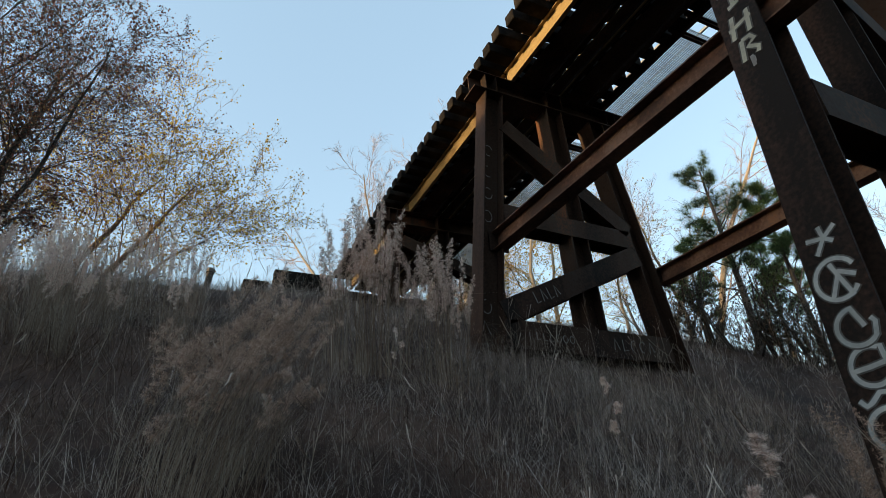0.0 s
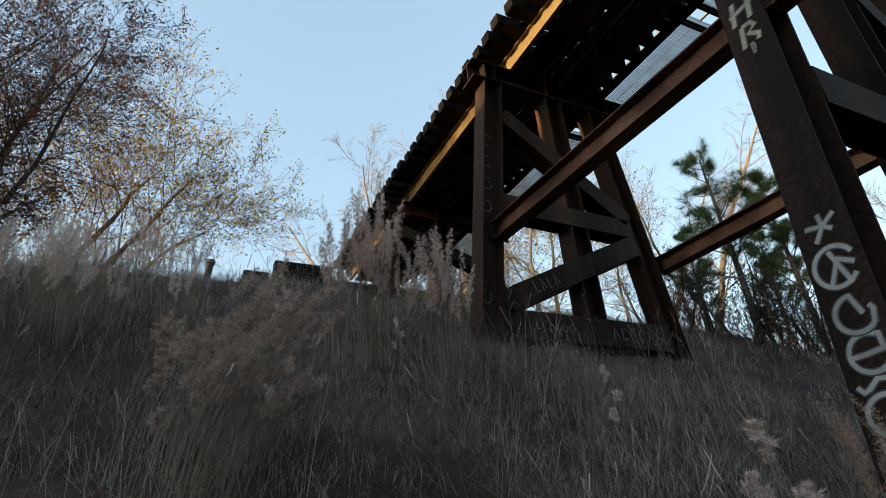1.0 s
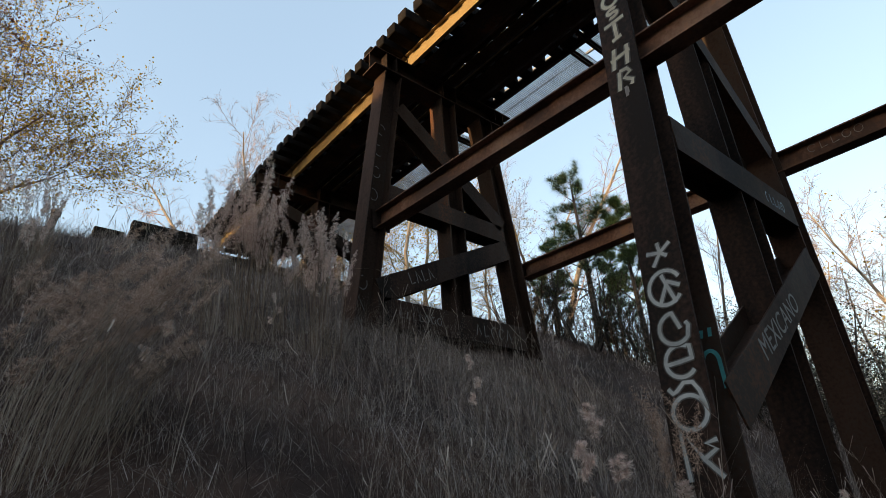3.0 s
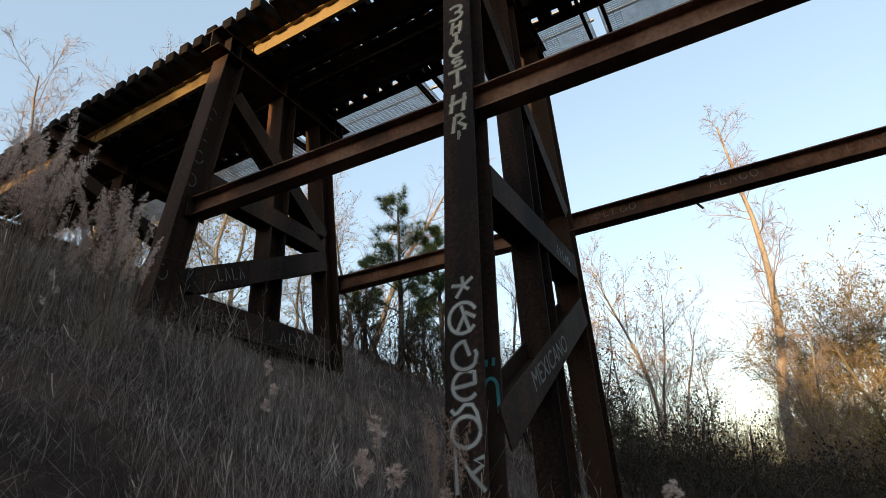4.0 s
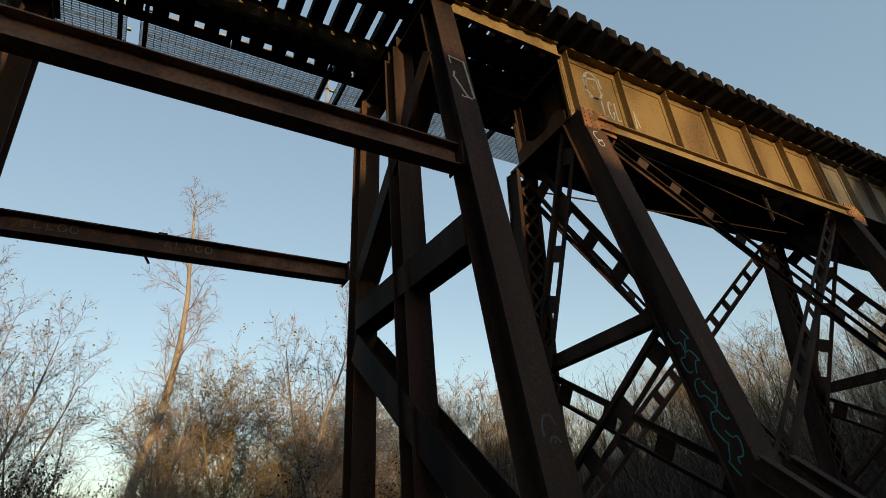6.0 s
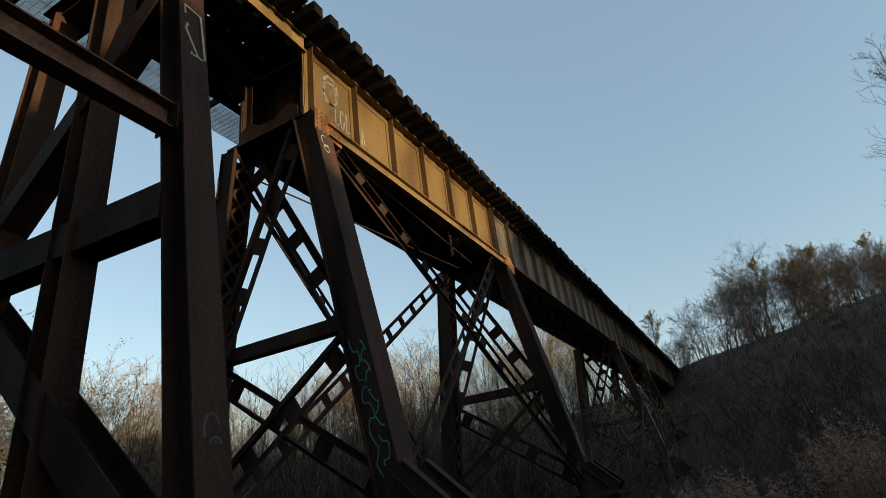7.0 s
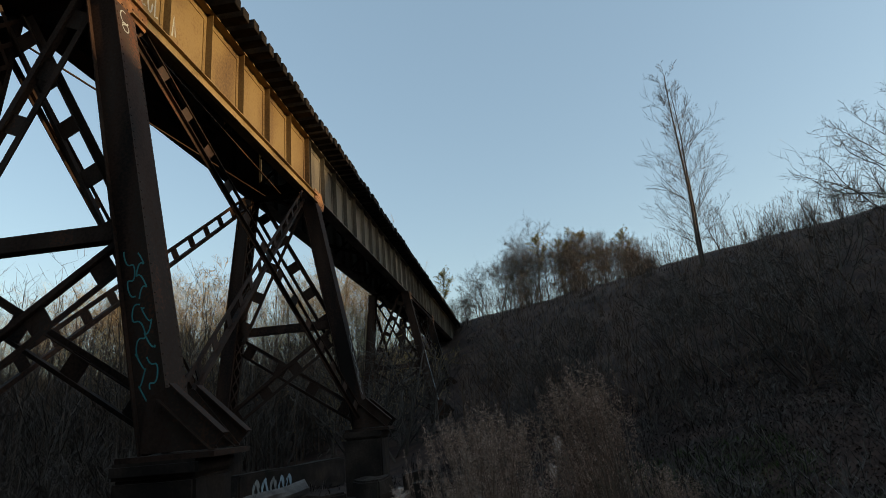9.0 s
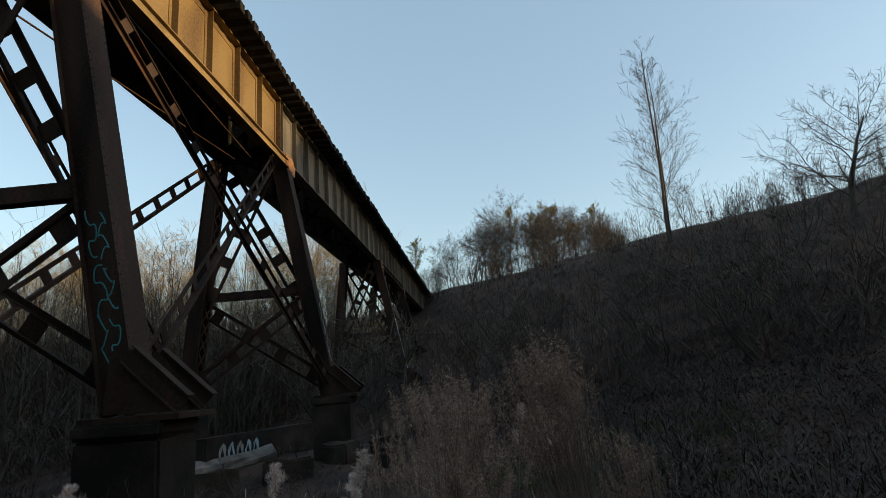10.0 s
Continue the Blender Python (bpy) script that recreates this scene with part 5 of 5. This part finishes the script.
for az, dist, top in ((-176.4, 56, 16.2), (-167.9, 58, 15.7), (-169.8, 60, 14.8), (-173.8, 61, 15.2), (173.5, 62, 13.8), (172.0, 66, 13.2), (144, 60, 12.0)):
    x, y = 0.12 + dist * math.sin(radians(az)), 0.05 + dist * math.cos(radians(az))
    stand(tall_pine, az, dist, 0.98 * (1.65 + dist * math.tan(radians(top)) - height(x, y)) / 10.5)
for k in range(60):
    az, dist = random.uniform(-188, -132), random.uniform(14.5, 44)
    stand(dark_brush, az, dist, random.uniform(0.7, 1.5) * (1 if dist < 28 else 0.5), None, False, 0.25)

for k in range(34):
    stand(dark_brush, 116 + 1.6 * k + random.uniform(-1, 1), random.uniform(21, 40), random.uniform(1.3, 2.2))

# unseen trees added to the west to mottle the sun on the girder
for x, y, s in ((-27, 1.5, 0.5), (-29, -3, 0.55), (-26, 6, 0.4), (-31, 12, 0.5), (-28, 18, 0.5)):
    t = copy_thing(dark_tree, pose(x, y, height(x, y) - 0.1, 0, 0, x * 7))
    t.scale = (s, s, s)
# dark brush under and east of the bridge
for k in range(26):
    x, y = random.uniform(9.5, 24), random.uniform(-34, -6)
    t = copy_thing(random.choice((dark_brush, ever)), pose(x, y, height(x, y) - 0.1, 0, 0, random.uniform(0, 360)))
    t.scale = (1, 1, random.uniform(0.6, 1.0))

# dark scrub round the feet of the tower and east of the bents
for x, y, s in ((2.7, -4.6, 0.34), (3.1, -5.0, 0.4), (2.5, -5.4, 0.4), (3.9, -4.6, 0.4), (4.4, -5.0, 0.4), (2.3, -6.2, 0.36), (5.0, -4.4, 0.45), (5.6, -5.2, 0.5), (3.5, -6.5, 0.35)):
    t = copy_thing(dark_brush, pose(x, y, height(x, y) - 0.1, 0, 0, x * 90))
    t.scale = (s, s, s * 1.1)
for k in range(40):
    stand(random.choice((dark_brush, ever)), random.uniform(68, 108), random.uniform(10, 18), random.uniform(0.45, 0.8))
for k in range(26):
    stand(ever, random.uniform(76, 108), random.uniform(17, 24), random.uniform(0.9, 1.3))
for az in (82, 84, 86, 87.5, 89, 90.5, 92, 94):
    stand(random.choice((dark_brush, ever)), az, random.uniform(14, 19), random.uniform(0.85, 1.15))

bm = bmesh.new()
prism(bm, [(0.08 * math.cos(k * 0.785), 0.08 * math.sin(k * 0.785)) for k in range(8)], (0, 0, -0.2), (0.03, 0, 0.5), (1, 0, 0))
prism(bm, [(0.1 * math.cos(k * 0.785), 0.1 * math.sin(k * 0.785)) for k in range(8)], (0.03, 0, 0.5), (0.04, 0.01, 0.6), (1, 0, 0))
bmesh.ops.recalc_face_normals(bm, faces=bm.faces)
post = tagged(part("fence_post", bm, BARK_DARK), "short weathered wooden post on the top of the slope", "post")
px, py = 0.12 + 13.0 * math.sin(radians(3.0)), 0.05 + 13.0 * math.cos(radians(3.0))
post.matrix_world = pose(px, py, height(px, py), 0, 4, 20)

# ---- paint on the steel ----
PAINT_WHITE = material("white_spray_paint", [(0.3, (0.22, 0.235, 0.225)), (0.6, (0.34, 0.355, 0.34)), (0.8, (0.44, 0.45, 0.43))], 8, 60, 0.7, 0, 0.05)
PAINT_CREAM = material("cream_spray_paint", [(0.3, (0.26, 0.25, 0.2)), (0.6, (0.4, 0.39, 0.31)), (0.8, (0.5, 0.48, 0.4))], 8, 60, 0.7, 0, 0.05)
PAINT_GREEN = material("green_spray_paint", [(0.3, (0.03, 0.24, 0.12)), (0.7, (0.06, 0.4, 0.22))], 8, 60, 0.6, 0, 0.05)
PAINT_GREY = material("faded_chalk_paint", [(0.3, (0.16, 0.155, 0.15)), (0.7, (0.26, 0.25, 0.24))], 8, 60, 0.8, 0, 0.05)
PAINT_MIST = material("thin_grey_overspray", [(0.3, (0.05, 0.048, 0.044)), (0.7, (0.085, 0.084, 0.08))], 9, 70, 0.8, 0, 0.05)
PAINT_TEAL = material("teal_spray_paint", [(0.3, (0.03, 0.2, 0.21)), (0.7, (0.07, 0.33, 0.33))], 8, 60, 0.6, 0, 0.05)
PAINT_BLUE = material("pale_blue_paint", [(0.3, (0.3, 0.42, 0.5)), (0.7, (0.48, 0.6, 0.66))], 6, 50, 0.7, 0, 0.05)


def arc(cx, cy, rx, ry, a0, a1, n=14):
    return [(cx + rx * math.cos(radians(a0 + (a1 - a0) * i / n)), cy + ry * math.sin(radians(a0 + (a1 - a0) * i / n))) for i in range(n + 1)]


def paint(strokes, origin, right, up, width, mat, parent, size=1.0, name="graffiti", proud=0.003):
    """Flat painted strokes lying just proud of a face. origin, right and up are in world space."""
    origin, right, up = Vector(origin), Vector(right).normalized(), Vector(up).normalized()
    n = right.cross(up) * proud
    o = Vector(parent.location)
    v, f = [], []
    for line in strokes:
        pts = [origin + right * (x * size) + up * (y * size) + n for x, y in line]
        b = len(v)
        for i, p in enumerate(pts):
            d = (pts[min(len(pts) - 1, i + 1)] - pts[max(0, i - 1)]).normalized()
            s = d.cross(n).normalized() * width / 2
            v.extend([tuple(p - s - o), tuple(p + s - o)])
        f.extend((b + 2 * i, b + 2 * i + 1, b + 2 * i + 3, b + 2 * i + 2) for i in range(len(pts) - 1))
    ob = raw_part(name, v, f, mat, parent)
    return tagged(ob, kind="stuff") if len(strokes) > 3 else ob


def on_near_leg(z, y):
    return Vector((near_x(z, LEG_C if y == YC else LEG_D) - 0.161, y, z))


LEG_UP = Vector((0.1, 0, 1)).normalized()
SOUTH = Vector((0, -1, 0))
def leg_paint(z, strokes, size, mat=PAINT_WHITE, bent=bent_c, y=YC, width=0.026):
    paint(strokes, on_near_leg(z, y), SOUTH, LEG_UP, width, mat, bent, size, proud=0.004)
    if mat not in (PAINT_GREY, PAINT_MIST):
        paint(strokes, on_near_leg(z, y), SOUTH, LEG_UP, width * 1.7, PAINT_MIST, bent, size, "overspray", 0.002)


star = [[(-0.95, 0.1), (0.1, -0.1), (0.6, -0.5)], [(0.0, 0.75), (0.1, -0.1), (-0.55, -1.05)], [(0.1, -0.1), (0.95, 0.5)]]
circle_a = [arc(0, 0, 0.95, 1.0, 25, 325, 20), [(-0.1, 0.8), (0.1, 0.15), (-0.4, -0.85)], [(0.1, 0.15), (0.5, -1.0)], [(0.12, 0.35), (0.85, -0.1)]]
letter_c = [[(0.45, -0.1), (0.05, 1.0)] + arc(0.1, 0.0, 0.95, 0.95, 100, 318, 16) + [(0.95, 0.0), (0.8, 0.25)]]
theta = [[(0.8, 0.05), (0.75, 0.9)] + arc(0.1, 0.05, 0.95, 0.95, 60, 320, 18), [(-0.9, -0.05), (0.0, 0.0), (0.9, 0.12)]]
eight = [arc(0.05, -0.35, 0.95, 0.9, 0, 360, 22), [(-0.95, 1.05), (-0.7, 0.75), (-0.45, 0.85), (0.0, 1.25), (0.5, 1.2), (0.8, 0.7), (1.0, -0.2)]]
zed = [[(-0.5, -1.2), (-0.62, 1.0), (0.3, -0.3), (1.05, -1.1)], [(1.05, 0.5), (0.5, 0.35), (0.95, 0.1), (0.3, -0.3)]]
letter_h = [[(-0.55, -0.8), (-0.35, 0.9)], [(0.4, -0.9), (0.55, 0.7)], [(-0.7, 0.0), (0.7, 0.15)]]
letter_t = [[(-0.8, 0.75), (0.8, 0.8)], [(0.0, 0.75), (0.05, -0.85)], [(-0.35, -0.9), (0.4, -0.8)]]
letter_s = [arc(0, 0.35, 0.6, 0.4, 20, 250) + arc(0.05, -0.35, 0.6, 0.42, 90, -140)]
letter_i = [[(0, -0.8), (0, 0.8)], [(-0.55, 0.8), (0.5, 0.8)], [(-0.5, -0.8), (0.5, -0.75)]]
letter_r = [[(-0.5, -1.0), (-0.3, 0.8)], [(-0.3, 0.8), (0.3, 0.75), (0.55, 0.3), (0.0, 0.0), (0.65, -0.6), (0.5, -1.0)]]
plain_c = [arc(0.05, 0, 0.75, 0.8, 50, 320)]
three = [arc(-0.1, 0.42, 0.6, 0.42, 140, -90) + arc(-0.1, -0.4, 0.65, 0.44, 90, -140)]
for z, st, size in ((3.24, star, 0.1), (2.96, circle_a, 0.128), (2.66, letter_c, 0.115), (2.43, theta, 0.112), (2.15, eight, 0.118), (1.87, zed, 0.135)):
    leg_paint(z, st, size, width=0.026)
for z, st, size in ((4.94, letter_r, 0.115), (5.19, letter_h, 0.14), (5.53, letter_t, 0.13), (5.75, letter_s, 0.075), (5.93, plain_c, 0.11), (6.1, letter_i, 0.09), (6.27, letter_h, 0.1), (6.5, three, 0.13)):
    leg_paint(z, st, size, PAINT_CREAM, bent_c, YC, 0.036)
leg_paint(4.78, [[(0, 0.6), (0.02, -0.5)], [(0.1, 0.4), (0.1, -0.2)]], 0.1, PAINT_GREY, bent_c, YC, 0.03)
leg_paint(6.2, [[(-0.85, 3.6), (-0.9, 4.6), (0.65, 4.4), (1.0, -0.4), (0.4, -0.6), (-0.8, 1.9), (-0.6, 2.6)], [(-0.2, -0.4), (-0.55, -1.2)] + arc(0.3, -1.4, 0.7, 0.9, 120, -40, 8) + [(0.4, -2.9), (0.1, -2.5), (-0.1, -3.2)], [(-0.1, -3.2), (0.6, -3.3), (0.95, -4.6), (0.75, -5.0), (0.55, -4.6), (0.45, -3.9)]], 0.13, PAINT_CREAM, bent_d, YD, 0.024)
leg_paint(2.3, [arc(0, 0, 0.5, 0.9, 200, 20), [(0.2, -0.5), (0.3, -2)], arc(0.2, -0.8, 0.4, 0.5, 0, 300, 10)], 0.14, PAINT_MIST, bent_d, YD, 0.02)
# teal mark in the south recess of the leg
web = Vector((near_x(2.44, LEG_C) + 0.137, YC - 0.075, 2.44))
paint([[(-0.45, -1.4), (-0.4, 0.0)] + arc(0.0, 0.0, 0.4, 0.6, 180, 0) + [(0.45, -1.3)], [(-0.25, 1.3), (-0.2, 1.7)], [(0.2, 1.3), (0.25, 1.75)]], web, SOUTH, LEG_UP, 0.028, PAINT_TEAL, bent_c, 0.14)


def lettering(text, origin, right, up, tall, mat, parent):
    """A word in the built-in font, as a thin mesh."""
    cu = bpy.data.curves.new("lettering", "FONT")
    cu.body, cu.size, cu.extrude = text, tall * 1.35, 0.0008
    tmp = new("tmp_text", cu)
    bpy.context.view_layer.update()
    me = bpy.data.meshes.new_from_object(tmp.evaluated_get(bpy.context.evaluated_depsgraph_get()))
    bpy.data.objects.remove(tmp)
    right, up = Vector(right).normalized(), Vector(up).normalized()
    n = right.cross(up)
    m = Matrix((right, up, n)).transposed().to_4x4()
    m.translation = Vector(origin) + n * 0.003 - Vector(parent.location)
    me.transform(m)
    me.materials.clear()
    me.materials.append(mat)
    ob = new("lettering", me)
    ob.parent = parent
    return ob


d = Vector((7.07 - near_x(2.14, LEG_C), 0, 3.84 - 2.14)).normalized()
u = Vector((-d.z, 0, d.x))
yf = YC - (0.16 + 0.012)
start = Vector((near_x(2.14, LEG_C), yf, 2.14)) + d * 0.95 - u * 0.09
lettering("MEXICANO", start, d, u, 0.19, PAINT_GREY, bent_c)
# bright tags at the abutment end
first_stringer = bpy.data.objects["stringer"]
for k, (yy, mat) in enumerate(((14.5, PAINT_GREEN), (14.1, PAINT_CREAM), (13.75, PAINT_WHITE), (13.3, PAINT_CREAM), (12.9, PAINT_GREEN), (12.6, PAINT_WHITE))):
    paint([arc(0, 0, 0.09, 0.1, 30 * k, 30 * k + 300, 10), [(-0.14, -0.1), (0.0, 0.12), (0.12, -0.08)]], (4.82 - 0.001, yy, 8.66), (0, -1, 0), (0, 0, 1), 0.06, mat, first_stringer)
paint([arc(0.35 * k, 0, 0.11, 0.12, 40 * k, 40 * k + 290, 9) for k in range(5)], (2.75, 14.948, 8.25), (1, 0, 0), (0, 0, 1), 0.03, PAINT_GREY, ab)
paint([arc(0.3 * k, 0, 0.09, 0.12, 70 * k, 70 * k + 260, 9) for k in range(4)], (2.75, 14.948, 8.72), (1, 0, 0), (0, 0, 1), 0.022, PAINT_MIST, ab)
# small tags on the other braces
rs = random.Random(5)
def scribble(n, w, h):
    out = []
    for i in range(n):
        x = w * i / n
        k = rs.choice((0, 1, 2))
        if k == 0:
            out.append(arc(x, 0, w / n * 0.36, h * 0.5, rs.uniform(0, 90), rs.uniform(250, 400), 8))
        elif k == 1:
            out.append([(x - w / n * 0.3, -h / 2), (x - w / n * 0.1, h / 2), (x + w / n * 0.3, -h * 0.4)])
        else:
            out.append([(x - w / n * 0.25, h / 2), (x - w / n * 0.25, -h / 2), (x + w / n * 0.3, -h * 0.4)])
    return out
def brace_tag(bent, y, zn, zf, shift, off, mat, n, w, h, line=0.014):
    dd = Vector((6.95 - near_x(zn, LEG_B), 0, zf - zn)).normalized()
    paint(scribble(n, w, h), Vector((near_x(zn, LEG_B) + shift, y - 0.172, zn)) + dd * off, dd, Vector((-dd.z, 0, dd.x)), line, mat, bent)
brace_tag(bent_b, YB, 4.27, 5.5, 0.0, 0.75, PAINT_GREY, 4, 0.5, 0.17)
brace_tag(bent_b, YB, 4.0, 3.98, 0.0, 0.55, PAINT_GREY, 7, 0.75, 0.1, 0.01)
brace_tag(bent_b, YB, 4.0, 3.98, 0.0, 1.95, PAINT_GREY, 5, 0.8, 0.16)
brace_tag(bent_c, YC, 4.38, 4.38, 0.0, 2.2, PAINT_BLUE, 5, 0.5, 0.12, 0.012)
for z in (7.0, 6.6, 6.2, 5.8, 4.4, 4.1, 3.8):
    paint(scribble(1, 0.2, 0.2), (near_x(z, LEG_B) - 0.02, YB - 0.009, z), (1, 0, 0), (0, 0, 1), 0.012, PAINT_GREY, bent_b)
for k in range(5):
    paint(scribble(5, 0.6, 0.1), (7.22 - 0.007, YC - 0.5 - 0.75 * k, ZS), (0, -1, 0), (0, 0, 1), 0.008, PAINT_GREY, far_strut) if k % 2 == 0 else None

things_by_name = {o.name: o for o in bpy.data.objects}
g1 = things_by_name["plate_girder"]
paint([arc(0, 0, 0.2, 0.3, 0, 340, 10), [(-0.2, -0.2), (-0.1, 0.25), (0.0, -0.1), (0.1, 0.25), (0.16, -0.15)], [(-0.22, 0.1), (0.2, 0.2)], [(-0.15, -0.3), (0.15, -0.28)]], (4.92 - 0.009, -6.05, 8.3), (0, -1, 0), (0, 0, 1), 0.045, PAINT_WHITE, g1)
paint(scribble(6, 0.9, 0.4), (4.92 - 0.009, -6.2, 7.85), (0, -1, 0), (0, 0, 1), 0.034, PAINT_WHITE, g1)
e1 = things_by_name["tower_bent"]
zz = 2.75
rr = random.Random(9)
def squiggle(x, y, tall, swing, wave, turn):
    """A wandering spray line that climbs from y."""
    return [(x + swing * math.sin(wave * t / 34 * 6.283 + turn), y + tall * t / 34 + 0.035 * math.sin(2 * wave * t / 34 * 6.283 + turn)) for t in range(35)]


loops = [squiggle(-0.06, -0.9, 0.55, 0.05, 1.6, 0.4), squiggle(0.06, -0.85, 0.5, 0.055, 1.3, 2.2), squiggle(-0.03, -0.32, 0.55, 0.06, 1.5, 4.0), squiggle(0.07, -0.3, 0.5, 0.05, 1.8, 1.0), squiggle(-0.05, 0.28, 0.5, 0.05, 1.4, 2.6), squiggle(0.06, 0.3, 0.45, 0.05, 1.7, 5.0), arc(-0.02, -1.0, 0.06, 0.11, 150, 400, 14)]
paint(loops, (leg_x(-1, zz), -5.44 + 0.155 + 0.017, zz), (-1, 0, 0), (0.2, 0, 1), 0.016, PAINT_TEAL, e1)
e2 = things_by_name["tower_bent.001"]
paint([[(rr.uniform(-0.1, 0.1), -0.75 + 0.1 * k) for k in range(15)], [(rr.uniform(-0.12, 0.12), -0.7 + 0.12 * k) for k in range(9)]], (leg_x(-1, 2.9) - 0.182, -12.7, 2.9), (0, -1, 0), (0.2, 0, 1), 0.022, PAINT_WHITE, e2)
paint([arc(0, 0.1, 0.07, 0.11, 60, 330, 10) + arc(0, -0.05, 0.06, 0.07, 180, 520, 10)], (leg_x(-1, 6.62) - 0.183, -5.4, 6.62), (0, -1, 0), (0.2, 0, 1), 0.018, PAINT_WHITE, e1)
g3 = things_by_name["tower_bent.002"]
paint([[(0.0, -1.3), (0.06, -0.6), (-0.05, 0.2), (0.03, 0.9)], [(0.1, -1.2), (-0.06, 0.4)], [(-0.1, -1.5), (0.1, -0.9)], [(0.08, -0.2), (-0.08, -0.6), (0.1, -1.0), (-0.1, -1.4)]], (leg_x(-1, 3.6) - 0.182, -25.6, 3.6), (0, -1, 0), (0.2, 0, 1), 0.12, PAINT_BLUE, g3)

# ---- rubble, log and small things at the creek ----
def log(x0, y0, z0, x1, y1, z1, r, label):
    """A split, weathered log with a ragged end."""
    n, k = 22, 14
    verts, faces = [], []
    a, b = Vector((x0, y0, z0)), Vector((x1, y1, z1))
    d = (b - a).normalized()
    s = d.cross(Vector((0, 0, 1))).normalized()
    u = s.cross(d)
    for i in range(n):
        t = i / (n - 1)
        c = a.lerp(b, t) + u * 0.05 * math.sin(t * 5)
        for j in range(k):
            w = 2 * math.pi * j / k
            q = Vector((math.cos(w), math.sin(w), t * 3))
            rad = r * (1 - 0.25 * t) * (0.85 + 0.35 * noise.noise(q * 1.6) + 0.18 * noise.noise(Vector((q.x * 6, q.y * 6, t * 4))))
            end = 0.14 * noise.noise(q * 4) if i in (0, n - 1) else 0.0
            verts.append(tuple(c + (s * math.cos(w) + u * math.sin(w)) * rad + d * end))
    for i in range(n - 1):
        for j in range(k):
            j2 = (j + 1) % k
            faces.append((i * k + j, i * k + j2, (i + 1) * k + j2, (i + 1) * k + j))
    faces.append(tuple(range(k))[::-1])
    faces.append(tuple((n - 1) * k + j for j in range(k)))
    return tagged(raw_part("fallen_log", verts, faces, BARK_LOG), label, "log")


BARK_LOG = material("weathered_grey_wood", [(0.3, (0.1, 0.09, 0.085)), (0.6, (0.22, 0.2, 0.185)), (0.8, (0.32, 0.3, 0.28))], 3, 30, 0.9, 0, 0.6)
log(6.3, -9.3, height(6.3, -9.3) + 0.2, 5.15, -12.9, height(5.15, -12.9) + 0.2, 0.24, "pale weathered fallen log beside the creek")
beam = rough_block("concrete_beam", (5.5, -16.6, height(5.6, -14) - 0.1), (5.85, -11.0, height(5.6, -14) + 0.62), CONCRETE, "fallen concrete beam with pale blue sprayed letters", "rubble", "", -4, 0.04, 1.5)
o = beam.matrix_world.translation
for k, mat in enumerate((PAINT_WHITE, PAINT_BLUE, PAINT_WHITE, PAINT_BLUE, PAINT_BLUE)):
    v, f = [], []
    for line in (arc(0, 0, 0.12, 0.15, 60 * k, 60 * k + 280, 10), [(-0.15, -0.16), (0.0, 0.17), (0.14, -0.14)]):
        b = len(v)
        for u, z in line:
            v.extend([(-0.225, -u + 2.3 - 0.36 * k, z + 0.02), (-0.225, -u + 2.24 - 0.36 * k, z + 0.06)])
        f.extend((b + 2 * i, b + 2 * i + 1, b + 2 * i + 3, b + 2 * i + 2) for i in range(len(line) - 1))
    raw_part("sprayed_letter", v, f, mat, beam)
for x, y, z, a, b, h, t, tilt in ((4.0, -10.8, 0.15, 0.9, 0.5, 0.35, 20, 6), (3.3, -12.0, 0.3, 0.7, 0.5, 0.4, -30, -5), (5.2, -10.0, 0.0, 1.0, 0.6, 0.35, 50, 8), (2.6, -13.6, 0.4, 0.8, 0.5, 0.35, 10, 4), (2.0, -10.6, 0.1, 0.5, 0.4, 0.3, 70, 0)):
    zb = height(x, y)
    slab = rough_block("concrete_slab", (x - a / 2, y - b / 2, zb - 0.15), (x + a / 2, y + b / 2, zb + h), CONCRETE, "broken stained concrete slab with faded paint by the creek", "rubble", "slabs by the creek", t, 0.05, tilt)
for k in range(15):
    az, dist = rs.uniform(-166, -146), rs.uniform(11, 17)
    x, y = dist * math.sin(radians(az)), dist * math.cos(radians(az))
    L, t = rs.uniform(0.5, 1.6), rs.uniform(0, 6.28)
    w = Wood(100 + k)
    p = Vector((x, y, height(x, y) + 0.03))
    e = p + Vector((math.cos(t) * L, math.sin(t) * L, 0))
    e.z = height(e.x, e.y) + rs.uniform(0.03, 0.15)
    mid = (p + e) / 2 + Vector((rs.uniform(-0.1, 0.1), rs.uniform(-0.1, 0.1), 0.06))
    w.tube([p, mid, e], 0.014, 0.005, 4, False)
    tagged(raw_part("fallen_branch", w.v, w.f, BARK_BROWN, None, True), "brown fallen branch on the leaf litter", "branch", "fallen branches")
